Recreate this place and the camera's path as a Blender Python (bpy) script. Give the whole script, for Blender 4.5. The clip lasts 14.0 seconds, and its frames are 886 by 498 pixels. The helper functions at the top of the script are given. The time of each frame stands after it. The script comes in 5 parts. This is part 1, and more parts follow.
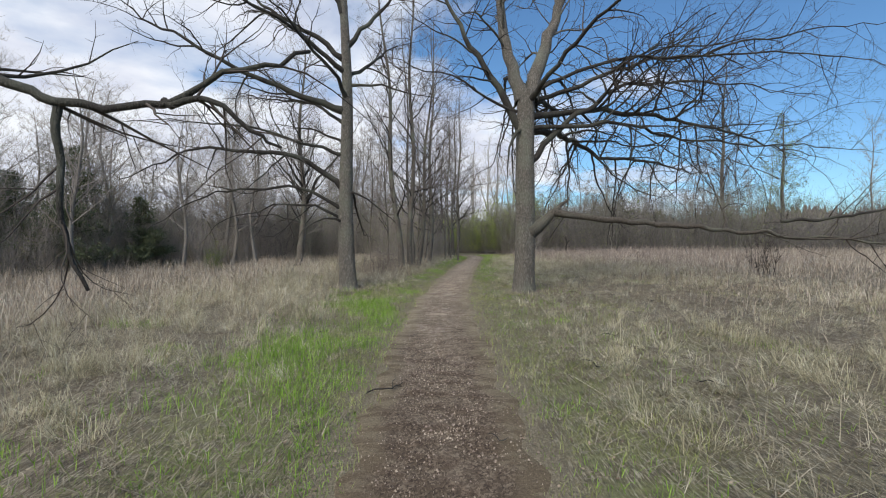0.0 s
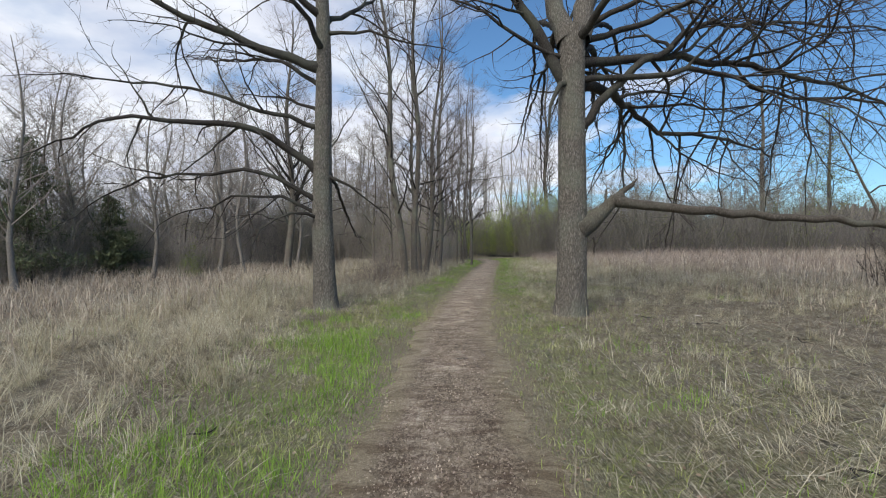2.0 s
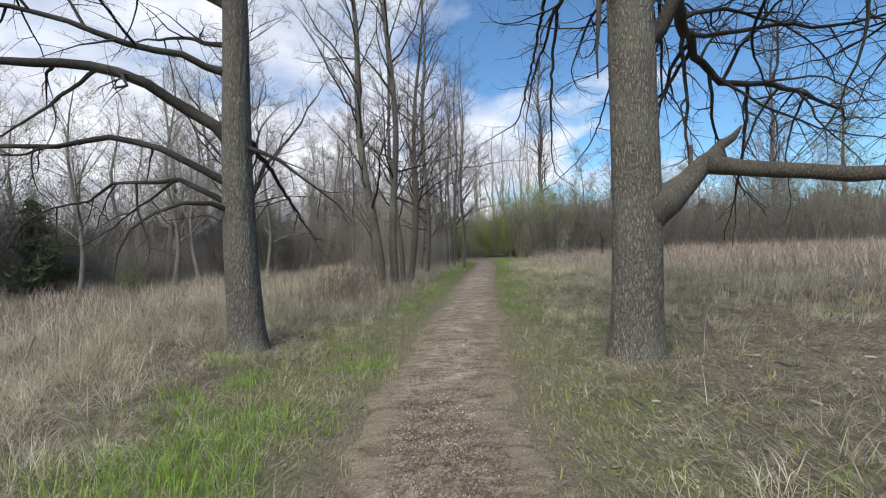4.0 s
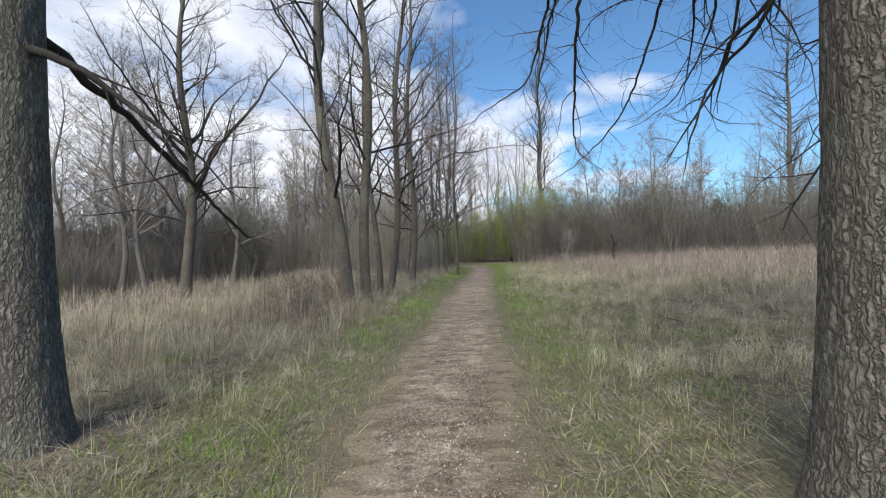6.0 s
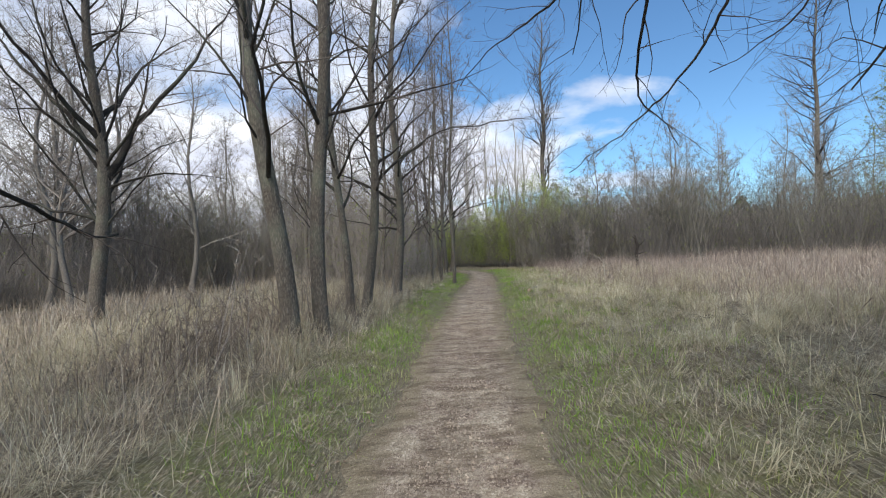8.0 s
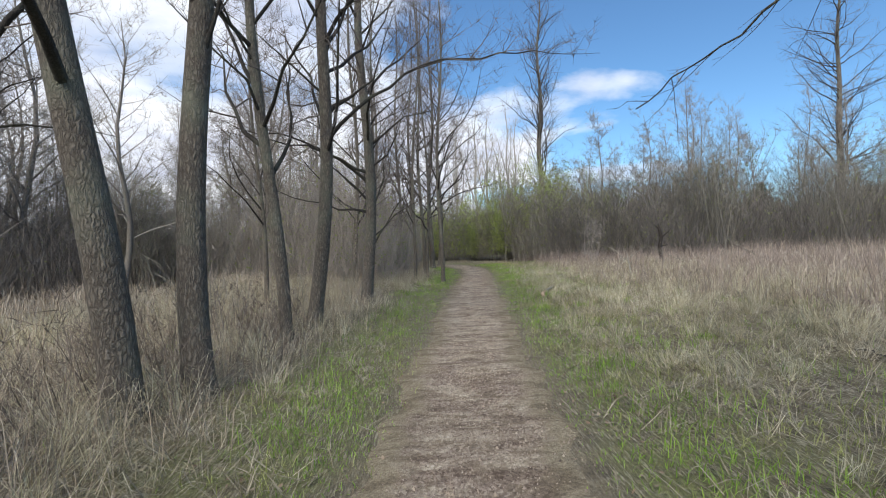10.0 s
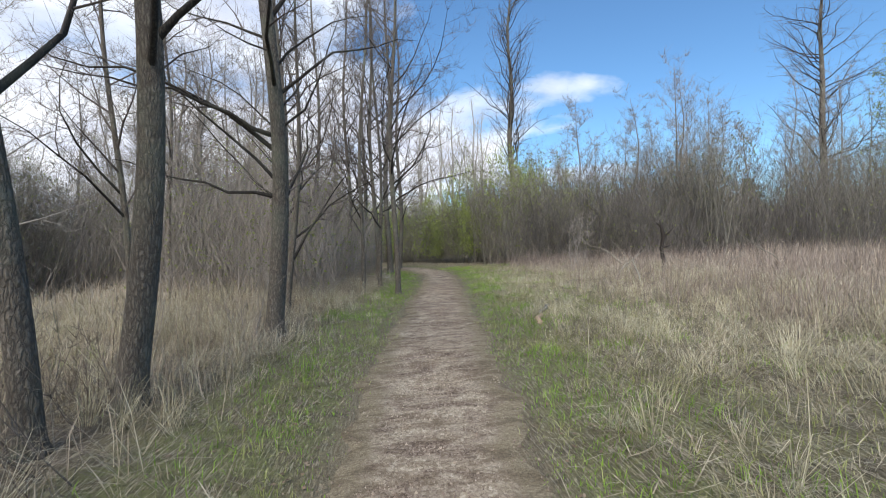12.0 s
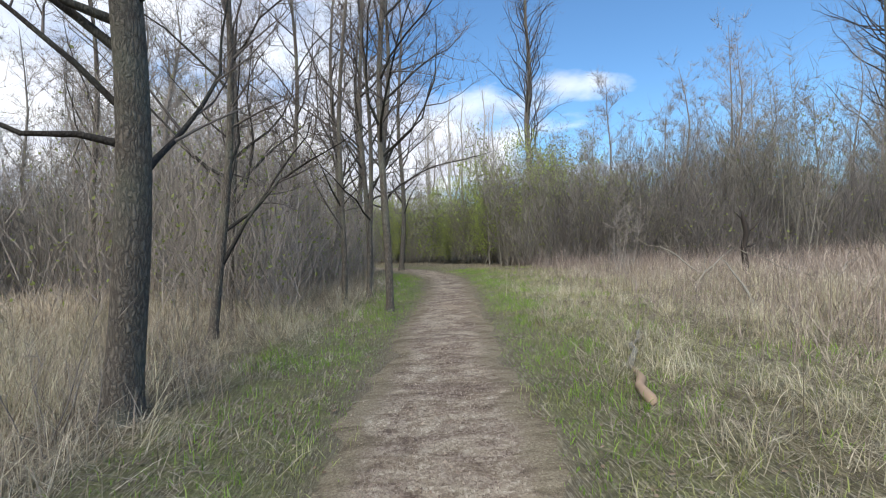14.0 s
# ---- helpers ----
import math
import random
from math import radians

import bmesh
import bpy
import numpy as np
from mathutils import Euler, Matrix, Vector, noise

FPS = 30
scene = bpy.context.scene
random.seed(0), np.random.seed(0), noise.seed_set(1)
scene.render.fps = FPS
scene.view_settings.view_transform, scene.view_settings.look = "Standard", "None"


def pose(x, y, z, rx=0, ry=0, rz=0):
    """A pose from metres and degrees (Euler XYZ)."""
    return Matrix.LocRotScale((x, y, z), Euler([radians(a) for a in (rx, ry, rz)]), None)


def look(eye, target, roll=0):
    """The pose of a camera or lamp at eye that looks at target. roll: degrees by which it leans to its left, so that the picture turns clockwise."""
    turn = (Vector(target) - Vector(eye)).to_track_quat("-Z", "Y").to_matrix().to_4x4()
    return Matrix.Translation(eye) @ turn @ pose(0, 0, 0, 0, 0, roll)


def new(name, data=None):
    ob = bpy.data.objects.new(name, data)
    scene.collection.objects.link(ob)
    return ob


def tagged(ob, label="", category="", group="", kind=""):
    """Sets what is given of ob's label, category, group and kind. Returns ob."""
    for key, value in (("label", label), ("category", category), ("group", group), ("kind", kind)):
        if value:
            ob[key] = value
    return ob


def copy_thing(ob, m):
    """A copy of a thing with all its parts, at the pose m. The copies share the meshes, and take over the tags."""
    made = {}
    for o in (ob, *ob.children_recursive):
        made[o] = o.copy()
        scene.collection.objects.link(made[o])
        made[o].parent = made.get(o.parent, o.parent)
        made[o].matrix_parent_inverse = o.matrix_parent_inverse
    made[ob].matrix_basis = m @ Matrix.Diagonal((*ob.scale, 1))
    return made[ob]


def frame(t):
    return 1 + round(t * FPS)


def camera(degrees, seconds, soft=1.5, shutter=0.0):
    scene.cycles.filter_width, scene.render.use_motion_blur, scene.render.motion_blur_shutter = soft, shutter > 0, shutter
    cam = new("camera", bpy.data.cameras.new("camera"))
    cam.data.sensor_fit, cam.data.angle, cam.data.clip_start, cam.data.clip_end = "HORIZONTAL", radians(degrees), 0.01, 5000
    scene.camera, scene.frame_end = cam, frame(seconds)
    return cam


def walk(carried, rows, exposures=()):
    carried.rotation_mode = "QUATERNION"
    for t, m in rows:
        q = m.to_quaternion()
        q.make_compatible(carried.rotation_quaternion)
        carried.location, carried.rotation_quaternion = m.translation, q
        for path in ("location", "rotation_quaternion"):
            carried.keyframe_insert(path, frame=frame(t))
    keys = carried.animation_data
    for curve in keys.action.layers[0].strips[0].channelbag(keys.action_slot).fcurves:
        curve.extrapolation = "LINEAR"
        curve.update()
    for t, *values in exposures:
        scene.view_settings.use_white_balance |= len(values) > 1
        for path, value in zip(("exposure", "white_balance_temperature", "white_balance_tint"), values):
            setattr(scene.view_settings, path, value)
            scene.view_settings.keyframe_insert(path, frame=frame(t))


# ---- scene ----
# ---- camera and walk ----
cam = camera(87.2, 14.0, 1.1)
METRES, EYE, TILT, LEAN, TURN = 25.4, 1.5, 0.0, -2.0, 0.0
ROWS = [
    (0.0, 0.0, 0.0, 0.0, -0.02, -1.05, 1.31),
    (0.5, -0.0005, 0.0394, -0.0018, -0.21, -1.11, 2.0),
    (1.0, -0.0009, 0.0789, -0.0016, -0.87, -1.24, 2.2),
    (1.5, 0.0001, 0.1163, -0.0009, -0.22, -1.07, 1.65),
    (2.0, 0.0002, 0.1542, -0.0006, 1.4, -0.68, 1.65),
    (2.5, 0.0007, 0.1901, 0.0007, 1.03, -0.72, 2.61),
    (3.0, -0.0005, 0.2277, 0.0005, 1.35, -0.87, 3.33),
    (5.5, 0.0093, 0.3998, -0.0046, -1.47, -0.06, 3.29),
    (6.0, 0.01, 0.4336, -0.0048, -0.42, -0.08, 3.13),
    (6.5, 0.0113, 0.4697, -0.0044, -0.61, -0.2, 3.29),
    (7.0, 0.0122, 0.504, -0.0044, -0.58, -0.19, 3.01),
    (7.5, 0.0133, 0.5419, -0.004, -0.71, -0.26, 3.18),
    (8.0, 0.0155, 0.5783, -0.0035, -0.84, 0.25, 3.32),
    (10.5, 0.0235, 0.7556, -0.0064, -3.74, -0.96, 2.89),
    (11.0, 0.0287, 0.7907, -0.0062, -6.2, -1.06, 2.98),
    (11.5, 0.0322, 0.8258, -0.0058, -6.07, -1.07, 3.0),
    (12.0, 0.0362, 0.8594, -0.0055, -6.6, -1.05, 3.03),
    (12.5, 0.0382, 0.8922, -0.0053, -6.62, -0.95, 2.84),
    (13.0, 0.0421, 0.927, -0.0062, -6.6, -0.83, 2.79),
    (13.5, 0.0457, 0.9612, -0.0071, -5.4, -0.81, 2.6),
    (14.0, 0.0511, 0.9972, -0.0075, -5.55, -1.18, 2.84),
]
walk(cam, [(t, pose(0, 0, EYE, TILT, LEAN, TURN) @ pose(METRES * x, METRES * y, METRES * z, 90 + pitch, roll, yaw)) for t, x, y, z, yaw, pitch, roll in ROWS], [(0.0, 0.12), (5.0, 0.28), (8.0, 0.35), (11.0, 0.43), (14.0, 0.58)])

# ---- world and sun ----
SUN_AZ, SUN_EL = 250.0, 50.0      # degrees anticlockwise from +x, and above the horizon


def node(nt, kind, **values):
    n = nt.nodes.new(kind)
    for key, value in values.items():
        if key in n.inputs:
            n.inputs[key].default_value = value
    return n


def ramp(nt, fac, stops, interpolation="LINEAR"):
    n = nt.nodes.new("ShaderNodeValToRGB")
    n.color_ramp.interpolation = interpolation
    els = n.color_ramp.elements
    while len(els) < len(stops):
        els.new(0.5)
    for e, (at, col) in zip(els, stops):
        e.position = at
        e.color = (col, col, col, 1) if isinstance(col, (int, float)) else (*col, 1)
    nt.links.new(fac, n.inputs[0])
    return n.outputs[0]


def maths(nt, op, a, b=None, clamp=False):
    n = nt.nodes.new("ShaderNodeMath")
    n.operation, n.use_clamp = op, clamp
    for i, v in enumerate((a, b)):
        if v is None:
            continue
        if isinstance(v, (int, float)):
            n.inputs[i].default_value = v
        else:
            nt.links.new(v, n.inputs[i])
    return n.outputs[0]


def mixed(nt, fac, a, b, blend="MIX"):
    n = nt.nodes.new("ShaderNodeMix")
    n.data_type, n.blend_type = "RGBA", blend
    for i, v in ((0, fac), (6, a), (7, b)):
        if isinstance(v, (int, float)):
            n.inputs[i].default_value = v
        elif isinstance(v, tuple):
            n.inputs[i].default_value = (*v, 1)
        else:
            nt.links.new(v, n.inputs[i])
    return n.outputs[2]


def noised(nt, vec, scale, detail=4.0, rough=0.55, distortion=0.0):
    n = node(nt, "ShaderNodeTexNoise", Scale=scale, Detail=detail, Roughness=rough, Distortion=distortion)
    if vec is not None:
        nt.links.new(vec, n.inputs["Vector"])
    return n.outputs[0]


def mapped(nt, vec, scale=(1, 1, 1), rot=(0, 0, 0), loc=(0, 0, 0)):
    n = nt.nodes.new("ShaderNodeMapping")
    n.inputs["Scale"].default_value, n.inputs["Rotation"].default_value, n.inputs["Location"].default_value = scale, rot, loc
    nt.links.new(vec, n.inputs["Vector"])
    return n.outputs[0]


def build_world():
    w = bpy.data.worlds.new("sky")
    scene.world = w
    w.use_nodes = True
    nt = w.node_tree
    nt.nodes.clear()
    sky = nt.nodes.new("ShaderNodeTexSky")
    sky.sky_type, sky.sun_disc = "NISHITA", False
    sky.sun_elevation, sky.sun_rotation = radians(SUN_EL), radians(90 - SUN_AZ)
    sky.air_density, sky.dust_density, sky.ozone_density = 1.0, 0.4, 2.5
    tc = nt.nodes.new("ShaderNodeTexCoord")
    d = tc.outputs["Generated"]
    sep = nt.nodes.new("ShaderNodeSeparateXYZ")
    nt.links.new(d, sep.inputs[0])
    x, y, z = sep.outputs
    # clouds seen in perspective: the direction laid on a flat layer
    zz = maths(nt, "ADD", maths(nt, "MAXIMUM", z, 0.0), 0.16)
    layer = nt.nodes.new("ShaderNodeCombineXYZ")
    nt.links.new(maths(nt, "DIVIDE", x, zz), layer.inputs[0])
    nt.links.new(maths(nt, "DIVIDE", y, zz), layer.inputs[1])
    n = noised(nt, mapped(nt, layer.outputs[0], loc=(3.1, 1.7, 0.4)), 1.15, 8.0, 0.52, 0.2)
    # the cover closes to the west and thins to the east
    side = maths(nt, "MULTIPLY", maths(nt, "SUBTRACT", x, 0.10), -0.62)
    side = maths(nt, "MINIMUM", maths(nt, "MAXIMUM", side, -0.26), 0.15)
    cover = maths(nt, "ADD", side, maths(nt, "MULTIPLY", z, -0.16))
    low = maths(nt, "MULTIPLY", maths(nt, "SUBTRACT", 0.36, z, True), 0.62)
    puff = nt.nodes.new("ShaderNodeVectorMath")
    puff.operation = "DISTANCE"
    nt.links.new(mapped(nt, d, (1.0, 1.0, 2.6)), puff.inputs[0])
    puff.inputs[1].default_value = (0.39, 0.87, 0.30 * 2.6)
    one = maths(nt, "MULTIPLY", maths(nt, "SUBTRACT", 0.30, puff.outputs["Value"], True), 1.05)
    amount = maths(nt, "ADD", maths(nt, "ADD", n, cover), maths(nt, "ADD", low, one))
    mask = ramp(nt, amount, [(0.47, 0.0), (0.54, 0.55), (0.64, 1.0)])
    shade = noised(nt, mapped(nt, layer.outputs[0], loc=(0.3, 5.0, 1.0)), 2.3, 5.0, 0.5)
    white = ramp(nt, shade, [(0.36, (0.66, 0.70, 0.83)), (0.60, (0.95, 0.98, 1.04))])
    bg_sky = node(nt, "ShaderNodeBackground", Strength=0.126)
    tint = mixed(nt, 1.0, sky.outputs[0], (0.67, 0.93, 1.08), "MULTIPLY")
    nt.links.new(tint, bg_sky.inputs[0])
    bg_cloud = node(nt, "ShaderNodeBackground", Strength=0.95)
    nt.links.new(white, bg_cloud.inputs[0])
    mix = nt.nodes.new("ShaderNodeMixShader")
    nt.links.new(mask, mix.inputs[0])
    nt.links.new(bg_sky.outputs[0], mix.inputs[1])
    nt.links.new(bg_cloud.outputs[0], mix.inputs[2])
    out = nt.nodes.new("ShaderNodeOutputWorld")
    nt.links.new(mix.outputs[0], out.inputs[0])


build_world()
sun_data = bpy.data.lights.new("sun", "SUN")
sun_data.energy, sun_data.angle, sun_data.color = 3.5, radians(40), (1.0, 0.94, 0.85)
sun = new("sun", sun_data)
_a, _e = radians(SUN_AZ), radians(SUN_EL)
sun.matrix_world = look((40 * math.cos(_a), 40 * math.sin(_a), 45), (40 * math.cos(_a) - math.cos(_a) * math.cos(_e), 40 * math.sin(_a) - math.sin(_a) * math.cos(_e), 45 - math.sin(_e)))


# ---- materials ----
def material(name, rough=0.85):
    m = bpy.data.materials.new(name)
    m.use_nodes = True
    nt = m.node_tree
    b = nt.nodes["Principled BSDF"]
    b.inputs["Roughness"].default_value = rough
    b.inputs["Specular IOR Level"].default_value = 0.25
    return m, nt, b


def bumped(nt, b, height, strength, distance):
    n = node(nt, "ShaderNodeBump", Strength=strength, Distance=distance)
    nt.links.new(height, n.inputs["Height"])
    nt.links.new(n.outputs[0], b.inputs["Normal"])


def bark_material(name, dark, light, ridge, depth, lichen=0.25):
    m, nt, b = material(name, 0.9)
    tc = nt.nodes.new("ShaderNodeTexCoord").outputs["Object"]
    bend = nt.nodes.new("ShaderNodeVectorMath")
    bend.operation = "MULTIPLY_ADD"
    wob = node(nt, "ShaderNodeTexNoise", Scale=24.0, Detail=3.0)
    nt.links.new(tc, wob.inputs["Vector"])
    nt.links.new(wob.outputs["Color"], bend.inputs[0])
    bend.inputs[1].default_value = (0.042, 0.042, 0.06)
    nt.links.new(tc, bend.inputs[2])
    def plates(scale, stretch):
        n = node(nt, "ShaderNodeTexVoronoi", Scale=scale)
        n.feature = "DISTANCE_TO_EDGE"
        nt.links.new(mapped(nt, bend.outputs[0], (1, 1, stretch)), n.inputs["Vector"])
        return ramp(nt, n.outputs["Distance"], [(0.0, 0.0), (0.11, 0.45), (0.32, 1.0)])
    crack = maths(nt, "MULTIPLY", plates(ridge * 1.05, 0.24), maths(nt, "ADD", maths(nt, "MULTIPLY", plates(ridge * 0.6, 0.16), 0.5), 0.5))
    fine = noised(nt, mapped(nt, tc, (1, 1, 0.35)), ridge * 4.5, 5.0, 0.65)
    big = noised(nt, tc, 1.3, 3.0)
    patch = noised(nt, mapped(nt, tc, (1, 1, 0.5)), ridge * 0.9, 4.0, 0.65)
    crack = maths(nt, "ADD", crack, maths(nt, "MULTIPLY", maths(nt, "SUBTRACT", patch, 0.5), 0.75), True)
    col = mixed(nt, crack, dark, light)
    col = mixed(nt, maths(nt, "MULTIPLY", fine, 0.75), col, tuple(c * 0.45 for c in light))
    col = mixed(nt, ramp(nt, big, [(0.48, 0.0), (0.72, lichen)]), col, (0.24, 0.27, 0.20))
    nt.links.new(col, b.inputs["Base Color"])
    bumped(nt, b, maths(nt, "ADD", maths(nt, "MULTIPLY", crack, 0.8), maths(nt, "MULTIPLY", fine, 0.45)), 0.9, depth)
    return m


def twig_material(name, low, high):
    m, nt, b = material(name, 0.8)
    geo = nt.nodes.new("ShaderNodeNewGeometry")
    tc = nt.nodes.new("ShaderNodeTexCoord").outputs["Object"]
    f = maths(nt, "ADD", maths(nt, "MULTIPLY", geo.outputs["Random Per Island"], 0.6), maths(nt, "MULTIPLY", noised(nt, tc, 9.0), 0.5))
    nt.links.new(ramp(nt, f, [(0.15, low), (0.9, high)]), b.inputs["Base Color"])
    return m


def blade_material(name, cols, through_light=0.35):
    m, nt, b = material(name, 0.7)
    geo = nt.nodes.new("ShaderNodeNewGeometry")
    tc = nt.nodes.new("ShaderNodeTexCoord").outputs["Object"]
    patch = noised(nt, tc, 0.55, 3.0)
    tuft = noised(nt, tc, 4.5, 2.0)
    f = maths(nt, "ADD", maths(nt, "MULTIPLY", geo.outputs["Random Per Island"], 0.6), maths(nt, "MULTIPLY", maths(nt, "SUBTRACT", patch, 0.35), 0.8))
    f = maths(nt, "ADD", f, maths(nt, "MULTIPLY", maths(nt, "SUBTRACT", tuft, 0.46), 1.5), True)
    stops = [(i / (len(cols) - 1), c) for i, c in enumerate(cols)]
    col = ramp(nt, f, stops)
    nt.links.new(col, b.inputs["Base Color"])
    tr = nt.nodes.new("ShaderNodeBsdfTranslucent")
    nt.links.new(col, tr.inputs[0])
    mix = node(nt, "ShaderNodeMixShader", Fac=through_light)
    nt.links.new(b.outputs[0], mix.inputs[1])
    nt.links.new(tr.outputs[0], mix.inputs[2])
    nt.links.new(mix.outputs[0], nt.nodes["Material Output"].inputs[0])
    return m


def ground_material():
    m, nt, b = material("meadow_soil", 0.95)
    tc = nt.nodes.new("ShaderNodeTexCoord").outputs["Object"]
    a = nt.nodes.new("ShaderNodeAttribute")
    a.attribute_name = "verge"
    big = noised(nt, tc, 0.5, 5.0)
    mid = noised(nt, tc, 4.0, 6.0, 0.65)
    fine = noised(nt, tc, 38.0, 6.0, 0.7)
    soil = ramp(nt, fine, [(0.3, (0.045, 0.036, 0.027)), (0.7, (0.17, 0.135, 0.10))])
    thatch = mixed(nt, 0.55, soil, (0.20, 0.165, 0.115))
    lying = None
    for turn, sharp, col in ((0.35, 0.57, (0.34, 0.29, 0.205)), (1.45, 0.58, (0.45, 0.39, 0.28)), (2.35, 0.575, (0.27, 0.225, 0.16)), (2.9, 0.60, (0.56, 0.50, 0.38))):
        st = noised(nt, mapped(nt, tc, (75, 7, 1), (0, 0, turn), (turn * 7, 0, 0)), 1.0, 3.0, 0.55, 0.7)
        on = ramp(nt, st, [(sharp - 0.03, 0.0), (sharp + 0.02, 0.9)])
        thatch = mixed(nt, on, thatch, col)
        lying = on if lying is None else maths(nt, "MAXIMUM", lying, on)
    moss = ramp(nt, fine, [(0.3, (0.095, 0.115, 0.038)), (0.72, (0.29, 0.335, 0.11))])
    field = mixed(nt, ramp(nt, mid, [(0.34, 0.25), (0.56, 1.0)]), soil, thatch)
    green = mixed(nt, ramp(nt, mid, [(0.40, 0.15), (0.60, 0.85)]), thatch, moss)
    f = maths(nt, "ADD", a.outputs["Fac"], maths(nt, "MULTIPLY", maths(nt, "SUBTRACT", big, 0.5), 1.4), True)
    tr = nt.nodes.new("ShaderNodeAttribute")
    tr.attribute_name = "trodden"
    dirt = ramp(nt, noised(nt, tc, 55.0, 5.0, 0.75), [(0.3, (0.14, 0.115, 0.078)), (0.55, (0.29, 0.245, 0.165)), (0.75, (0.46, 0.40, 0.28))])
    g = maths(nt, "ADD", tr.outputs["Fac"], maths(nt, "MULTIPLY", maths(nt, "SUBTRACT", mid, 0.5), 2.2), True)
    nt.links.new(mixed(nt, g, mixed(nt, f, field, green), dirt), b.inputs["Base Color"])
    bumped(nt, b, maths(nt, "ADD", maths(nt, "ADD", mid, fine), maths(nt, "MULTIPLY", lying, 0.5)), 0.9, 0.04)
    return m


def path_material():
    m, nt, b = material("trodden_chips", 0.92)
    tc = nt.nodes.new("ShaderNodeTexCoord").outputs["Object"]
    a = nt.nodes.new("ShaderNodeAttribute")
    a.attribute_name = "edge"
    worn = noised(nt, mapped(nt, tc, (1.5, 0.45, 1)), 1.1, 4.0, 0.6)
    mid = noised(nt, tc, 7.0, 5.0, 0.65)
    cell = node(nt, "ShaderNodeTexVoronoi", Scale=85.0, Randomness=1.0)
    jog = nt.nodes.new("ShaderNodeVectorMath")
    jog.operation = "MULTIPLY_ADD"
    stir = node(nt, "ShaderNodeTexNoise", Scale=26.0, Detail=3.0)
    nt.links.new(tc, stir.inputs["Vector"])
    nt.links.new(stir.outputs["Color"], jog.inputs[0])
    jog.inputs[1].default_value = (0.06, 0.06, 0.0)
    nt.links.new(tc, jog.inputs[2])
    nt.links.new(mapped(nt, jog.outputs[0], (1.0, 0.55, 1.0), (0, 0, 0.4)), cell.inputs["Vector"])
    hue = nt.nodes.new("ShaderNodeSeparateColor")
    nt.links.new(cell.outputs["Color"], hue.inputs[0])
    chips = ramp(nt, hue.outputs[0], [(0.0, (0.16, 0.12, 0.082)), (0.35, (0.31, 0.25, 0.18)), (0.75, (0.48, 0.41, 0.31)), (1.0, (0.68, 0.60, 0.48))])
    dark = ramp(nt, hue.outputs[1], [(0.0, (0.09, 0.068, 0.049)), (0.6, (0.20, 0.158, 0.113)), (1.0, (0.36, 0.30, 0.22))])
    grey = ramp(nt, mid, [(0.3, (0.31, 0.262, 0.19)), (0.7, (0.54, 0.47, 0.36))])
    lightf = maths(nt, "ADD", ramp(nt, worn, [(0.45, 0.0), (0.60, 1.0)]), maths(nt, "MULTIPLY", maths(nt, "SUBTRACT", mid, 0.5), 1.6), True)
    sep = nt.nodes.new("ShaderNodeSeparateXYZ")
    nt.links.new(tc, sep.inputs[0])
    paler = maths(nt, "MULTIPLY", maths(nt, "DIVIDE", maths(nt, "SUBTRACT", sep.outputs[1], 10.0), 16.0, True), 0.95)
    # the chips get darker towards the start, below y = 9
    start_dark = maths(nt, "MULTIPLY", maths(nt, "DIVIDE", maths(nt, "SUBTRACT", 9.0, sep.outputs[1]), 7.0, True), 0.75)
    lightf = maths(nt, "SUBTRACT", lightf, start_dark, True)
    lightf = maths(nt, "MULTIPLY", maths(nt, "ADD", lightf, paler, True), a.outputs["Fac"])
    ripple = noised(nt, mapped(nt, tc, (1.9, 3.4, 1)), 1.0, 6.0, 0.7, 0.9)
    brown = ramp(nt, hue.outputs[1], [(0.0, (0.12, 0.086, 0.064)), (0.6, (0.235, 0.18, 0.138)), (1.0, (0.41, 0.34, 0.27))])
    pale = mixed(nt, ramp(nt, ripple, [(0.43, 0.95), (0.56, 0.0)]), mixed(nt, 0.35, chips, grey), brown)
    col = mixed(nt, lightf, dark, pale)
    rim = nt.nodes.new("ShaderNodeAttribute")
    rim.attribute_name = "rim"
    ragged = maths(nt, "ADD", maths(nt, "MULTIPLY", rim.outputs["Fac"], 2.0), maths(nt, "MULTIPLY", maths(nt, "SUBTRACT", maths(nt, "ADD", maths(nt, "MULTIPLY", mid, 0.6), maths(nt, "MULTIPLY", noised(nt, tc, 24.0, 4.0, 0.7), 0.4)), 0.78), 3.2), True)
    dirt = ramp(nt, noised(nt, tc, 55.0, 5.0, 0.75), [(0.3, (0.14, 0.115, 0.078)), (0.55, (0.29, 0.245, 0.165)), (0.75, (0.46, 0.40, 0.28))])
    col = mixed(nt, ragged, dirt, col)
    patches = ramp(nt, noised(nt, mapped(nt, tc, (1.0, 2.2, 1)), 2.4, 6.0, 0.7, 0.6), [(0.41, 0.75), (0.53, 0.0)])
    col = mixed(nt, maths(nt, "ADD", maths(nt, "MULTIPLY", start_dark, 1.1), patches, True), col, mixed(nt, 1.0, col, (0.52, 0.47, 0.44), "MULTIPLY"))
    nt.links.new(col, b.inputs["Base Color"])
    h = maths(nt, "ADD", maths(nt, "MULTIPLY", hue.outputs[2], 0.5), maths(nt, "ADD", mid, noised(nt, tc, 110.0, 3.0)))
    bumped(nt, b, h, 0.8, 0.02)
    return m


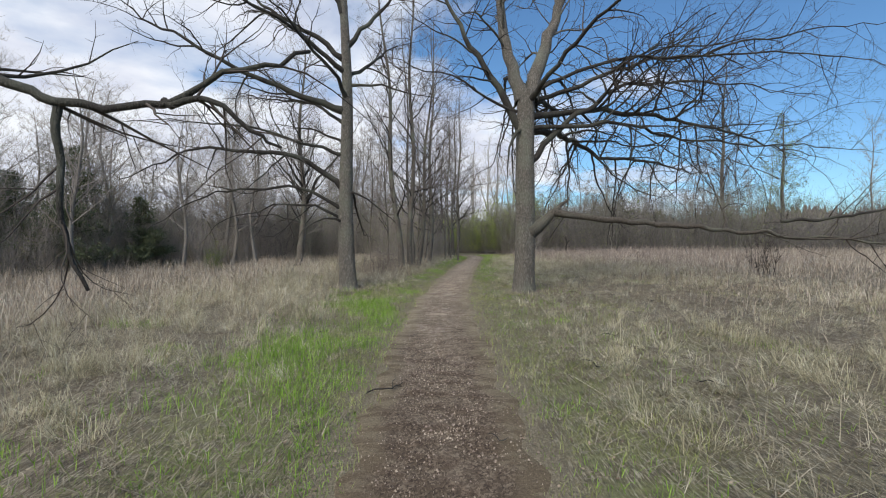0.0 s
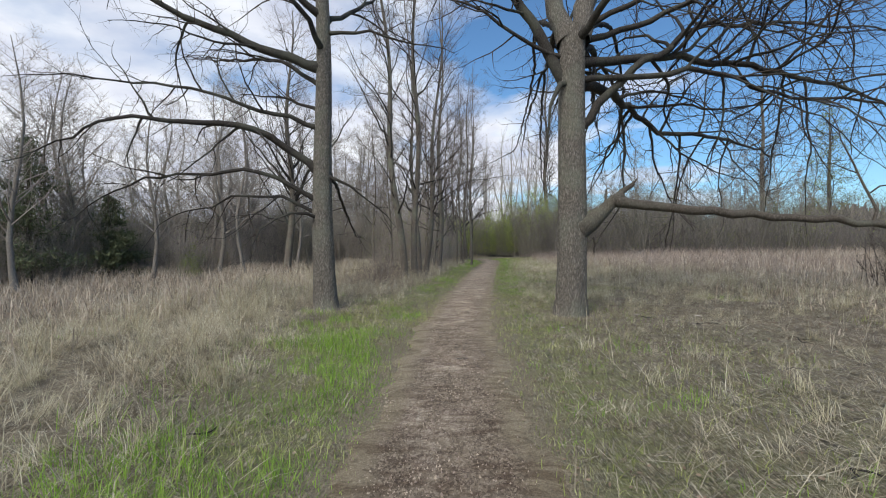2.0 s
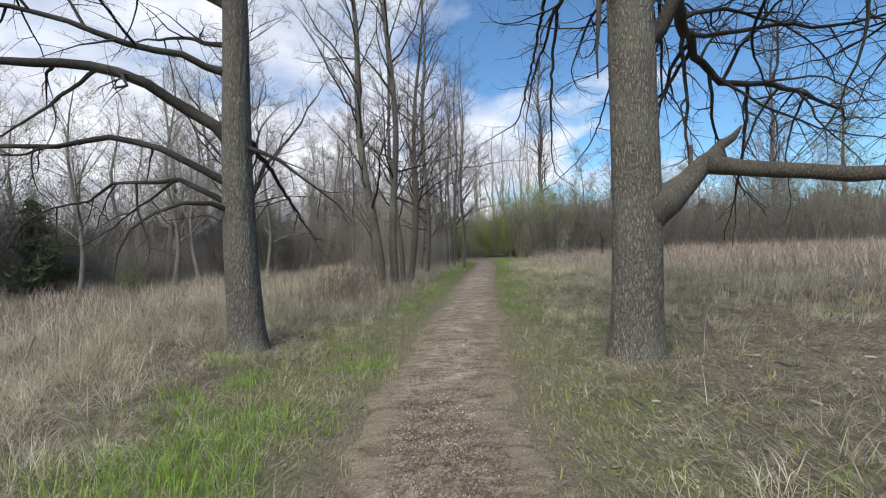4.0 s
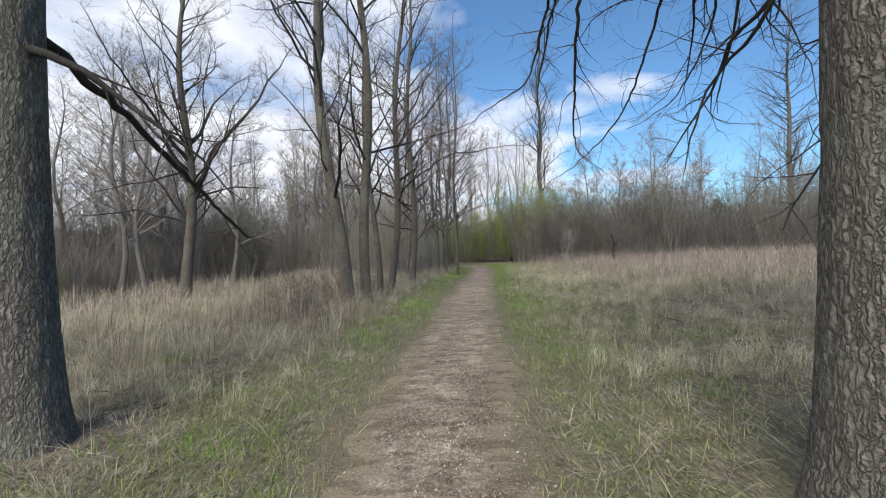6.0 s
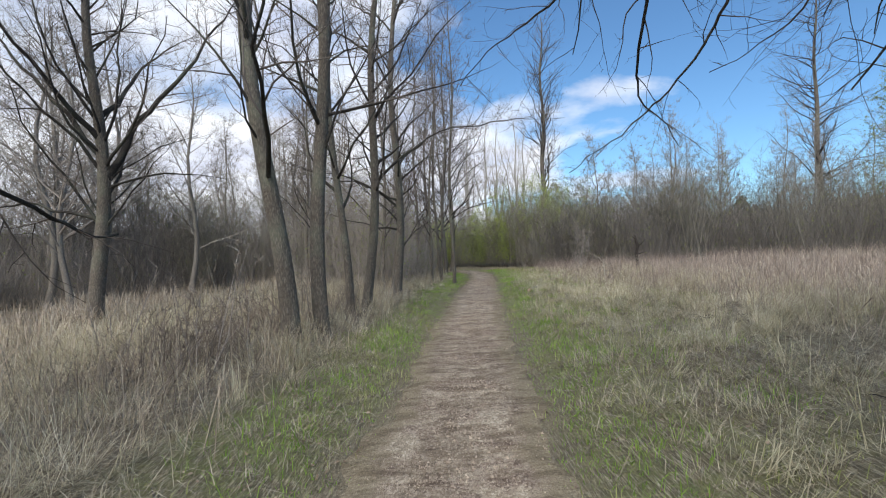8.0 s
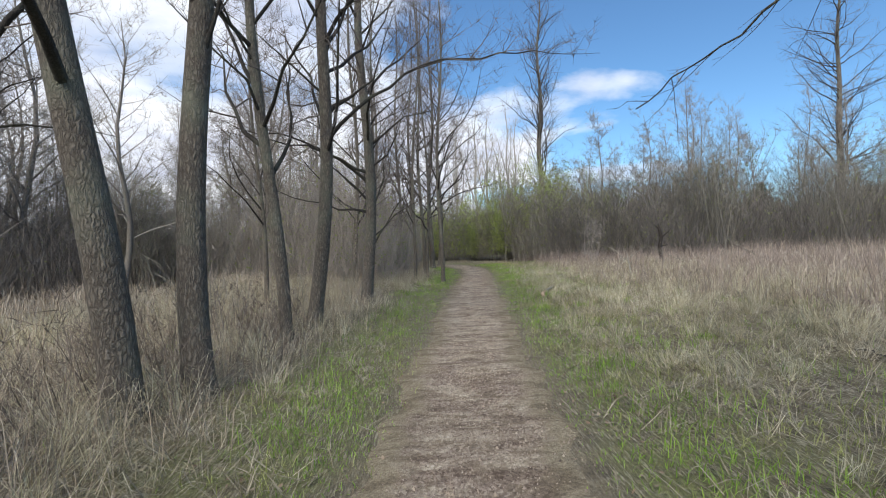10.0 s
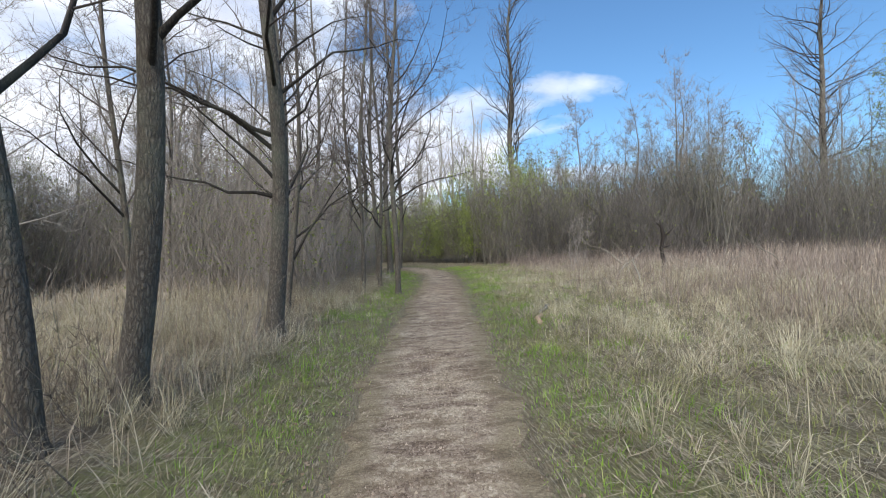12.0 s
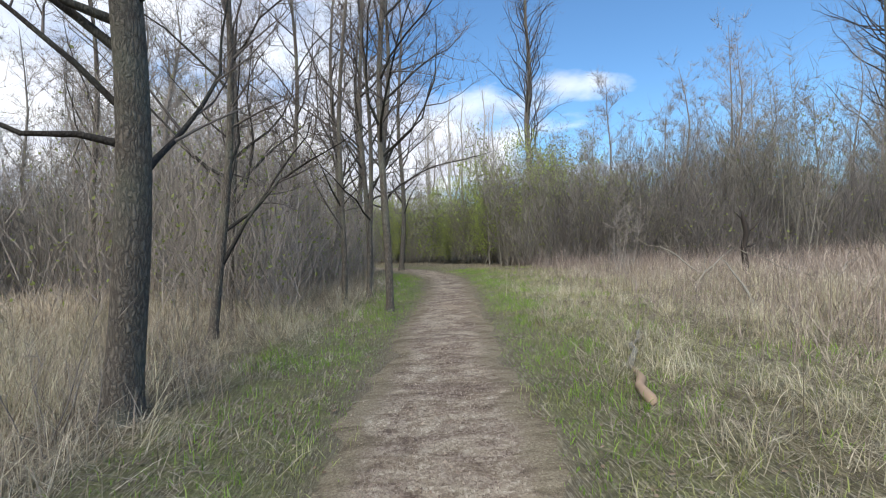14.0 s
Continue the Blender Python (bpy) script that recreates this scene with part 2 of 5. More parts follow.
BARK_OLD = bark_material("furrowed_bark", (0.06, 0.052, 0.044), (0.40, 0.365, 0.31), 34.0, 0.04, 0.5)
BARK_ROW = bark_material("row_bark", (0.075, 0.063, 0.052), (0.29, 0.255, 0.21), 34.0, 0.02, 0.5)
BARK_TORN = bark_material("torn_limb_bark", (0.035, 0.030, 0.025), (0.20, 0.172, 0.14), 44.0, 0.015, 0.3)
# limb bark with the backlit shade against the sky put into its colour
BARK_LIMB_SHADED = bark_material("limb_bark_shaded", (0.024, 0.021, 0.019), (0.09, 0.081, 0.07), 40.0, 0.012, 0.25)
BARK_PALE = bark_material("pale_bark", (0.36, 0.34, 0.31), (0.62, 0.60, 0.55), 20.0, 0.02)
TWIG_PALE = twig_material("pale_twigs", (0.30, 0.27, 0.24), (0.52, 0.48, 0.43))
# twigs coloured near black, as silhouettes against the sky
TWIG_SHADED = twig_material("shaded_twigs", (0.026, 0.021, 0.018), (0.09, 0.073, 0.06))
# grey twigs, lightened to put distance haze into the far crowns' colour
TWIG_GREY = twig_material("grey_twigs", (0.15, 0.135, 0.12), (0.38, 0.35, 0.31))
TWIG_ROW = twig_material("row_twigs", (0.075, 0.064, 0.058), (0.21, 0.18, 0.16))
# bark of the wood's trees, its tone raised to paint in distance haze
BARK_WOOD = bark_material("wood_bark", (0.17, 0.15, 0.13), (0.38, 0.345, 0.30), 30.0, 0.01)
TWIG_THICKET = twig_material("thicket_stems", (0.11, 0.102, 0.083), (0.30, 0.283, 0.232))
TWIG_RED = twig_material("budding_twigs", (0.165, 0.145, 0.125), (0.40, 0.355, 0.315))
TWIG_DUSK = twig_material("dusky_stems", (0.07, 0.063, 0.059), (0.20, 0.185, 0.17))
BRUSH_PINK = twig_material("reddish_canes", (0.14, 0.11, 0.094), (0.42, 0.35, 0.30))
WOOD_RAW = twig_material("split_wood", (0.22, 0.15, 0.10), (0.42, 0.31, 0.22))
STRAW = blade_material("dry_grass", [(0.15, 0.122, 0.082), (0.38, 0.325, 0.23), (0.62, 0.555, 0.41), (0.84, 0.78, 0.63)])
STRAW_PALE = blade_material("bleached_grass", [(0.19, 0.17, 0.10), (0.42, 0.38, 0.245), (0.62, 0.57, 0.40), (0.80, 0.755, 0.58)])
STRAW_RED = blade_material("tall_dry_grass", [(0.16, 0.125, 0.098), (0.40, 0.33, 0.26), (0.57, 0.49, 0.39), (0.71, 0.635, 0.51)])
THATCH = blade_material("matted_straw", [(0.09, 0.078, 0.052), (0.20, 0.175, 0.12), (0.34, 0.30, 0.215), (0.56, 0.50, 0.385)], 0.2)
BRUSH = twig_material("brown_stems", (0.15, 0.12, 0.09), (0.46, 0.39, 0.30))
GREEN = blade_material("fresh_grass", [(0.14, 0.22, 0.04), (0.23, 0.38, 0.06), (0.33, 0.50, 0.085), (0.46, 0.55, 0.19)], 0.45)
OLIVE = blade_material("olive_grass", [(0.17, 0.195, 0.065), (0.30, 0.335, 0.105), (0.43, 0.46, 0.18), (0.58, 0.56, 0.30)], 0.4)
LEAF = blade_material("young_leaves", [(0.14, 0.18, 0.05), (0.25, 0.30, 0.085), (0.36, 0.40, 0.14)], 0.4)
LEAF_BRIGHT = blade_material("bright_young_leaves", [(0.22, 0.29, 0.06), (0.36, 0.44, 0.10), (0.48, 0.55, 0.17)], 0.45)
NEEDLE = blade_material("conifer_needles", [(0.05, 0.066, 0.036), (0.095, 0.115, 0.06), (0.15, 0.165, 0.09)], 0.15)
LITTER = blade_material("fallen_leaves", [(0.10, 0.07, 0.05), (0.24, 0.17, 0.115), (0.38, 0.31, 0.23)], 0.1)
CHIP = blade_material("loose_chips", [(0.11, 0.08, 0.062), (0.24, 0.185, 0.15), (0.36, 0.295, 0.225), (0.48, 0.41, 0.32)], 0.0)
SOIL = ground_material()
TRACK = path_material()

# ---- ground ----
# the path's middle, as a curve through a few stations (y, x)
STATIONS = [(-30, 0.4), (-4, 0.1), (3, 0.02), (8, -0.06), (13, 0.1), (19, 0.62), (25, 1.2), (31, 1.85), (36, 2.5), (40, 2.85), (43, 2.65), (46, 1.9), (49, 0.2), (52, -2.6), (55, -6.5), (58, -11.0), (62, -17.0)]
_sy = np.array([s[0] for s in STATIONS], float)
_sx = np.array([s[1] for s in STATIONS], float)
_fy = np.linspace(-30, 62, 369)
_fx = np.interp(_fy, _sy, _sx)
for _ in range(6):
    _fx[2:-2] = (_fx[:-4] + _fx[1:-3] + _fx[2:-2] + _fx[3:-1] + _fx[4:]) / 5


def middle(y):
    return np.interp(y, _fy, _fx)


def waves(x, y, k):
    """A smooth uneven field of about -1 to 1, of wavelength about 6 / k metres."""
    return (np.sin(k * (x * 1.1 + y * 0.4) + 1.3) + np.sin(k * (y * 1.3 - x * 0.6) + 0.2) + np.sin(k * 1.9 * (x * 0.7 + y * 0.9) + 2.1 * np.sin(k * 0.6 * x))) / 3


def rise(x, y):
    x, y = np.asarray(x, float), np.asarray(y, float)
    s = np.abs(x - middle(y))
    near = np.clip(s - 0.7, 0, 1.2) / 1.2
    return 0.035 * 30 * np.tanh(x / 30) + near * (0.035 * waves(x, y, 1.1) + 0.02 * waves(x, y, 3.7)) + 0.035 * near


def smooth(a, b, v):
    u = np.clip((v - a) / (b - a), 0, 1)
    return u * u * (3 - 2 * u)


class Buf:
    """Collects vertices and faces of any size for one mesh."""

    def __init__(self):
        self.v, self.f, self.n = [], [], 0

    def add(self, verts, *faces):
        verts = np.asarray(verts, float).reshape(-1, 3)
        self.v.append(verts)
        for f in faces:
            self.f.append(np.asarray(f, int) + self.n)
        self.n += len(verts)

    def mesh(self, name, mat, smooth_faces=True):
        me = bpy.data.meshes.new(name)
        v = np.concatenate(self.v)
        me.vertices.add(len(v))
        me.vertices.foreach_set("co", v.ravel())
        sizes = np.concatenate([np.full(len(f), f.shape[1]) for f in self.f])
        loops = np.concatenate([f.ravel() for f in self.f])
        me.loops.add(len(loops))
        me.loops.foreach_set("vertex_index", loops.astype(np.int32))
        me.polygons.add(len(sizes))
        me.polygons.foreach_set("loop_start", np.concatenate([[0], np.cumsum(sizes)[:-1]]).astype(np.int32))
        me.polygons.foreach_set("use_smooth", np.full(len(sizes), smooth_faces))
        me.update(calc_edges=True)
        me.materials.append(mat)
        return me


def part(name, buf, mat, parent, label="", smooth_faces=True):
    ob = new(name, buf.mesh(name, mat, smooth_faces))
    ob.parent = parent
    return tagged(ob, label)


def grid_faces(nu, nv):
    i = (np.arange(nu - 1)[:, None] * nv + np.arange(nv - 1)[None, :]).ravel()
    return np.stack([i, i + nv, i + nv + 1, i + 1], 1)


def build_ground():
    xs = np.concatenate([-np.geomspace(1500, 16, 26), np.linspace(-15, 17, 107), np.geomspace(18, 1500, 26)])
    ys = np.concatenate([-np.geomspace(1500, 6, 22), np.linspace(-5, 55, 181), np.geomspace(56, 1500, 22)])
    X, Y = np.meshgrid(xs, ys, indexing="ij")
    Z = rise(X, Y)
    b = Buf()
    b.add(np.stack([X, Y, Z], -1), grid_faces(len(xs), len(ys)))
    ob = new("ground", b.mesh("ground", SOIL))
    s = X - middle(Y)
    verge = smooth(-2.7, -1.9, s) * smooth(-0.6, -0.95, s) + smooth(0.6, 0.9, s) * (0.65 * smooth(2.4, 1.2, s) + 0.3 * smooth(6.0, 2.0, s))
    at = ob.data.attributes.new("verge", "FLOAT", "POINT")
    at.data.foreach_set("value", verge.ravel())
    at = ob.data.attributes.new("trodden", "FLOAT", "POINT")
    at.data.foreach_set("value", smooth(1.12 - 0.3 * smooth(12, 22, Y), 0.66 - 0.1 * smooth(12, 22, Y), np.abs(s + 0.03)).ravel())
    tagged(ob, "meadow soil with matted straw and moss", "ground", kind="structure")
    # the path: a trodden strip with ragged edges, a little hollow along the middle
    ys = np.linspace(-8, 60, 681)
    us = np.linspace(-1, 1, 17)
    half_l = 0.72 + 0.10 * np.sin(ys * 1.7) * np.sin(ys * 0.53 + 1) + 0.05 * np.sin(ys * 5.3) + 0.04 * np.sin(ys * 11.0 + 1)
    half_r = 0.68 + 0.09 * np.sin(ys * 1.3 + 2) * np.sin(ys * 0.71) + 0.05 * np.sin(ys * 4.7 + 1) + 0.04 * np.sin(ys * 9.1)
    thin = 1 - 0.22 * smooth(30, 40, ys)
    U = us[None, :]
    W = np.where(U < 0, half_l[:, None], half_r[:, None]) * thin[:, None]
    slope = np.gradient(middle(ys), ys)[:, None]
    X = middle(ys)[:, None] + U * W
    Y = ys[:, None] - U * W * slope
    Z = rise(X, Y) + 0.022 - 0.012 * (1 - U ** 2) + 0.006 * waves(X, Y, 6.0) * (1 - np.abs(U)) - 0.03 * smooth(0.8, 1.0, np.abs(U))
    b = Buf()
    b.add(np.stack([X, Y, Z], -1), grid_faces(len(ys), len(us))[:, ::-1])
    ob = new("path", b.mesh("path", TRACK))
    at = ob.data.attributes.new("edge", "FLOAT", "POINT")
    at.data.foreach_set("value", (smooth(1.0 + 0.35 * smooth(12, 22, Y), 0.30 + 0.4 * smooth(12, 22, Y), np.abs(U + 0.12 + 0.25 * waves(X, Y, 2.7))) * np.ones_like(X)).ravel())
    at = ob.data.attributes.new("rim", "FLOAT", "POINT")
    at.data.foreach_set("value", (smooth(1.0, 0.45, np.abs(U)) * np.ones_like(X)).ravel())
    tagged(ob, "footpath of trodden grey-brown wood chips and gravel", "path", kind="structure")


build_ground()


# ---- trees ----
UP = Vector((0, 0, 1))


def tube(buf, pts, radii, sides, cap=False):
    P = np.array(pts)
    R = np.array(radii)[:, None, None]
    T = np.gradient(P, axis=0)
    T /= np.linalg.norm(T, axis=1, keepdims=True) + 1e-9
    ref = np.zeros(3)
    ref[int(np.argmin(np.abs(T.mean(0))))] = 1
    u = np.cross(T, ref)
    u /= np.linalg.norm(u, axis=1, keepdims=True) + 1e-9
    w = np.cross(T, u)
    a = np.arange(sides) * (2 * math.pi / sides)
    V = P[:, None, :] + R * (np.cos(a)[None, :, None] * u[:, None, :] + np.sin(a)[None, :, None] * w[:, None, :])
    n = len(P)
    i = np.arange(n - 1)[:, None] * sides
    j = np.arange(sides)[None, :]
    k = (j + 1) % sides
    F = np.stack([i + j, i + k, i + sides + k, i + sides + j], -1).reshape(-1, 4)
    V = V.reshape(-1, 3)
    if cap:
        V = np.vstack([V, P[-1] + T[-1] * radii[-1] * 0.4])
        e = (n - 1) * sides
        cap_f = np.stack([e + np.arange(sides), e + (np.arange(sides) + 1) % sides, np.full(sides, n * sides)], -1)
        buf.add(V, F, cap_f)
    else:
        buf.add(V, F)


def sides_for(r):
    return 14 if r > 0.12 else 9 if r > 0.05 else 6 if r > 0.02 else 4 if r > 0.009 else 3


def heading(az, el):
    az, el = radians(az), radians(el)
    return Vector((math.cos(az) * math.cos(el), math.sin(az) * math.cos(el), math.sin(el)))


def side_shoot(rng, d, angle, flat=0.0):
    """A direction that leaves d by about that many degrees."""
    side = d.cross(Vector((rng.gauss(0, 1), rng.gauss(0, 1), rng.gauss(0, 1 - flat)))).normalized()
    return (Matrix.Rotation(radians(angle), 3, side) @ d).normalized()


def grow(rng, bufs, p, d, length, r, level, style):
    """A bare branch with its side shoots. bufs: one for stout wood, one for twigs."""
    seg = style["seg"][level]
    n = max(3, int(length / seg))
    wander, lift, hook = style["wander"][level], style["lift"][level], "hook" in style
    pts, dirs, radii = [p.copy()], [d.copy()], [r]
    tip = max(0.0016, r * style["tip"])
    for i in range(n):
        pull = lift * (1 - 2.3 * i / n) if hook else lift
        d = (d + Vector((rng.gauss(0, wander), rng.gauss(0, wander), rng.gauss(0, wander) + pull))).normalized()
        p = p + d * (length / n)
        pts.append(p.copy())
        dirs.append(d.copy())
        radii.append(r + (tip - r) * ((i + 1) / n) ** 0.85)
    tube(bufs[0] if r > style["stout"] else bufs[1], pts, radii, 3 if "thin" in style else sides_for(r))
    shoots(rng, bufs, pts, dirs, radii, length, level, style)


def shoots(rng, bufs, pts, dirs, radii, length, level, style, first=None):
    if level + 1 >= len(style["seg"]):
        return
    count = length * style["per_m"][level]
    count = int(count) + (rng.random() < count % 1)
    n = len(pts) - 1
    s0 = style["first"][level] if first is None else first
    for c in range(count):
        s = s0 + (1 - s0) * (c + rng.random()) / max(1, count)
        i = min(n - 1, int(s * n))
        q = pts[i].lerp(pts[i + 1], s * n - i)
        rr = radii[i]
        ln = length * style["ratio"][level] * (1.08 - 0.62 * s) * rng.uniform(0.55, 1.25)
        ln = min(ln, style["longest"][level])
        cr = max(0.0022, min(rr * 0.62, 0.0035 + ln * style["stoutness"]))
        ang = rng.uniform(*style["angle"])
        grow(rng, bufs, q, side_shoot(rng, dirs[i], ang, 0.3), ln, cr, level + 1, style)


OLD_STYLE = dict(seg=(0.5, 0.24, 0.17, 0.15), wander=(0.10, 0.17, 0.22, 0.22), lift=(0.0, -0.015, -0.01, 0.04), per_m=(2.2, 3.0, 3.2, 0), first=(0.18, 0.15, 0.1, 0),
                 ratio=(0.40, 0.45, 0.45, 0), longest=(3.6, 1.5, 0.6, 0), angle=(35, 75), tip=0.18, stout=0.022, stoutness=0.011)
DROOP_STYLE = dict(OLD_STYLE, hook=True, seg=(0.4, 0.16, 0.13, 0.11), wander=(0.1, 0.17, 0.2, 0.2), tip=0.1, lift=(0.0, -0.16, -0.12, -0.05), per_m=(1.5, 2.6, 3.0, 0), ratio=(0.32, 0.45, 0.45, 0), stoutness=0.013)
ROW_STYLE = dict(seg=(0.7, 0.45, 0.3, 0.24), wander=(0.06, 0.17, 0.22, 0.22), lift=(0.02, 0.06, 0.05, 0.03), per_m=(2.4, 2.6, 2.8, 0), first=(0.25, 0.2, 0.15, 0),
                 ratio=(0.26, 0.42, 0.42, 0), longest=(3.4, 1.5, 0.6, 0), angle=(32, 62), tip=0.15, stout=0.022, stoutness=0.010)


def arc_limb(rng, bufs, p, az, el, sag, curl, length, r, style, cap=False, tip=0.06):
    """A main limb whose slope changes evenly along it: el + sag * s + curl * s * s degrees."""
    n = max(6, int(length / 0.35))
    pts, dirs, radii = [p.copy()], [], [r]
    turn = 0.0
    for i in range(n):
        s = (i + 0.5) / n
        turn = turn * 0.75 + rng.gauss(0, 8.0)
        d = heading(az + turn, el + sag * s + curl * s * s + rng.gauss(0, 9.0))
        p = p + d * (length / n)
        pts.append(p.copy())
        dirs.append(d)
        radii.append(r * (1 - (1 - tip) * s ** 0.8) * rng.uniform(0.96, 1.05))
    dirs.append(dirs[-1])
    radii[0] = r * 1.25
    tube(bufs[0], pts, radii, sides_for(r), cap)
    shoots(rng, bufs, pts, dirs, radii, length, 0, style)
    return pts


def trunk_mesh(rng, height, r, lean, taper, sides, rough, flare=0.5, step=0.12, bend=0.04):
    """Trunk from the ground up with a flared, lobed foot and furrowed bark. Returns the buffer and the axis as a function of height."""
    ph = rng.uniform(0, 6)

    def axis(z):
        return Vector((math.sin(lean[0]) * z + bend * math.sin(z * 0.8 + ph), math.sin(lean[1]) * z + bend * math.cos(z * 0.63 + ph) - bend * math.cos(ph), z))

    def radius(z):
        return r * max(0.05, (1 - (1 - taper) * z / height)) * (1 + flare * math.exp(-max(z, 0) * 3.2 / max(0.3, r * 3)))

    n = int(height / step)
    zs = np.concatenate([[-0.25], np.linspace(0, 1, n) ** 1.25 * height])
    a = np.arange(sides) * (2 * math.pi / sides)
    V = np.zeros((len(zs), sides, 3))
    for i, z in enumerate(zs):
        c, rr = axis(z), radius(z)
        lobes = 1 + 0.10 * flare * math.exp(-max(z, 0) * 1.6) * np.cos(a * 5 + ph) + 0.025 * np.sin(a * 3 + z * 0.7 + ph)
        if rough:
            for j in range(sides):
                q = Vector((math.cos(a[j]) * rr * 21 + 0.6 * math.sin(z * 2.3), math.sin(a[j]) * rr * 21, z * 3.6))
                lobes[j] += rough / rr * (min(abs(noise.noise(q)) * 1.6, 0.42) - 0.25)
        V[i, :, 0] = c.x + rr * lobes * np.cos(a)
        V[i, :, 1] = c.y + rr * lobes * np.sin(a)
        V[i, :, 2] = c.z
    i = np.arange(len(zs) - 1)[:, None] * sides
    j = np.arange(sides)[None, :]
    k = (j + 1) % sides
    b = Buf()
    b.add(V, np.stack([i + j, i + k, i + sides + k, i + sides + j], -1).reshape(-1, 4))
    return b, axis, radius


def place(x, y, sink=0.0):
    return pose(x, y, float(rise(x, y)) - sink)


def old_tree(x, y, seed, height, r, lean, limbs, label, taper=0.55, stubs=()):
    """A broad old tree: each main limb is a part, its twigs a part of the limb."""
    rng = random.Random(seed)
    root = new("tree")
    root.matrix_world = place(x, y)
    tagged(root, label, "tree")
    b, axis, radius = trunk_mesh(rng, height, r, lean, taper, 80, 0.034, 0.22, 0.07)
    part("trunk", b, BARK_OLD, root)
    for z, az, el, sag, curl, length, lr in limbs:
        bufs = Buf(), Buf()
        p = axis(z) + heading(az, 0) * radius(z) * 0.35
        arc_limb(rng, bufs, p, az, el, sag, curl, length, lr, DROOP_STYLE if sag < -102 else OLD_STYLE)
        limb = part("limb", bufs[0], BARK_OLD if lr > 0.15 else BARK_LIMB_SHADED, root)
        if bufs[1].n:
            tagged(part("spray", bufs[1], TWIG_SHADED, limb), kind="stuff")
    return root, axis, radius, rng


def slivers(npr, pool, k, longest, width, buf=None):
    """Fine last twigs that fan out and up from points of the branches."""
    c = pool[npr.integers(0, len(pool), k)]
    d = npr.normal(0, 1, (k, 3)) * (1, 1, 0.5) + (0, 0, 1.0)
    d = d / np.linalg.norm(d, axis=1, keepdims=True) * npr.uniform(0.3, 1.0, (k, 1)) * longest
    w = np.cross(d, npr.normal(0, 1, (k, 3)))
    w = w / np.linalg.norm(w, axis=1, keepdims=True) * npr.uniform(0.45, 1.0, (k, 1)) * width
    b = buf or Buf()
    b.add(np.stack([c - w, c + w, c + d], 1), np.arange(k * 3).reshape(k, 3))
    return b


def row_tree(x, y, seed, height, r, lean, first_branch, limbs=(), label="slender bare tree with dark grey bark beside the path", style=ROW_STYLE, bark=None, twig=None, angle=(30, 55), density=1.0, sides=20, step=0.25, spread=1.0, fine=3400):
    """A slender tree with rising side branches, all drawn as trunk, branches and twigs."""
    rng = random.Random(seed)
    root = new("tree")
    root.matrix_world = place(x, y)
    tagged(root, label, "tree")
    b, axis, radius = trunk_mesh(rng, height, r, lean, 0.10, sides, 0.006 if r > 0.12 else 0.0, 0.35, step, 0.06 + 0.3 * r if sides > 8 else 0.22)
    part("trunk", b, bark or BARK_ROW, root)
    twigs = Buf()
    crown = Buf()

    def wood(one):
        """Each stout branch is a part where the tree stands near; far off all stay one crown."""
        if one.n and sides > 8:
            part("branch", one, bark or BARK_LIMB_SHADED, root)

    for z, az, el, sag, curl, length, lr in limbs:
        one = Buf()
        arc_limb(rng, (one, twigs), axis(z), az, el, sag, curl, length, lr, style)
        wood(one)
    z = first_branch
    while z < height * 0.97:
        s = z / height
        length = height * rng.uniform(0.12, 0.30) * (1.15 - 0.75 * s) * spread
        d = heading(rng.uniform(0, 360), rng.uniform(*angle))
        one = Buf() if sides > 8 else twigs
        grow(rng, (one, twigs), axis(z), d, length, min(radius(z) * 0.5, 0.006 + length * 0.009), 1, style)
        wood(one) if one is not twigs else None
        z += rng.uniform(0.2, 0.6) / density
    pool = np.concatenate(twigs.v)
    slivers(np.random.default_rng(seed), pool, fine if sides > 8 else 2000, 0.55 if sides > 8 else 0.8, 0.0035 if sides > 8 else 0.0085, twigs)
    tagged(part("crown", twigs, twig or TWIG_ROW, root), kind="stuff")
    return root


# the two old trees on either side of the path
T2, t2_axis, t2_radius, _ = old_tree(2.25, 13.10, 21, 5.6, 0.285, (0.012, 0.0), [
    (3.6, 10, 52, -100, 34, 12.0, 0.09), (4.5, 38, 4, -50, 58, 13.0, 0.115), (4.9, 12, 10, -46, 26, 11.5, 0.10),
    (5.2, 62, 34, -104, 30, 9.0, 0.09), (5.4, 82, 36, -108, 24, 9.5, 0.09), (5.1, 72, 24, -90, 24, 8.0, 0.07), (4.5, 178, 58, 12, 0, 7.0, 0.125),
    (5.0, 187, 24, -10, 0, 4.5, 0.05), (4.5, 215, -8, -110, 10, 1.7, 0.06), (5.3, -58, 34, -34, 0, 6.0, 0.08),
    (5.35, 150, 76, 4, 0, 8.0, 0.20), (5.4, 20, 70, 4, 0, 8.5, 0.22), (5.3, 2, 30, -46, 14, 11.5, 0.07), (5.5, -14, 24, -58, 14, 9.5, 0.06),
    (4.55, 7, 5, -36, 24, 11.0, 0.065)],
    "old bare tree with furrowed grey bark and a broken limb", 0.82)
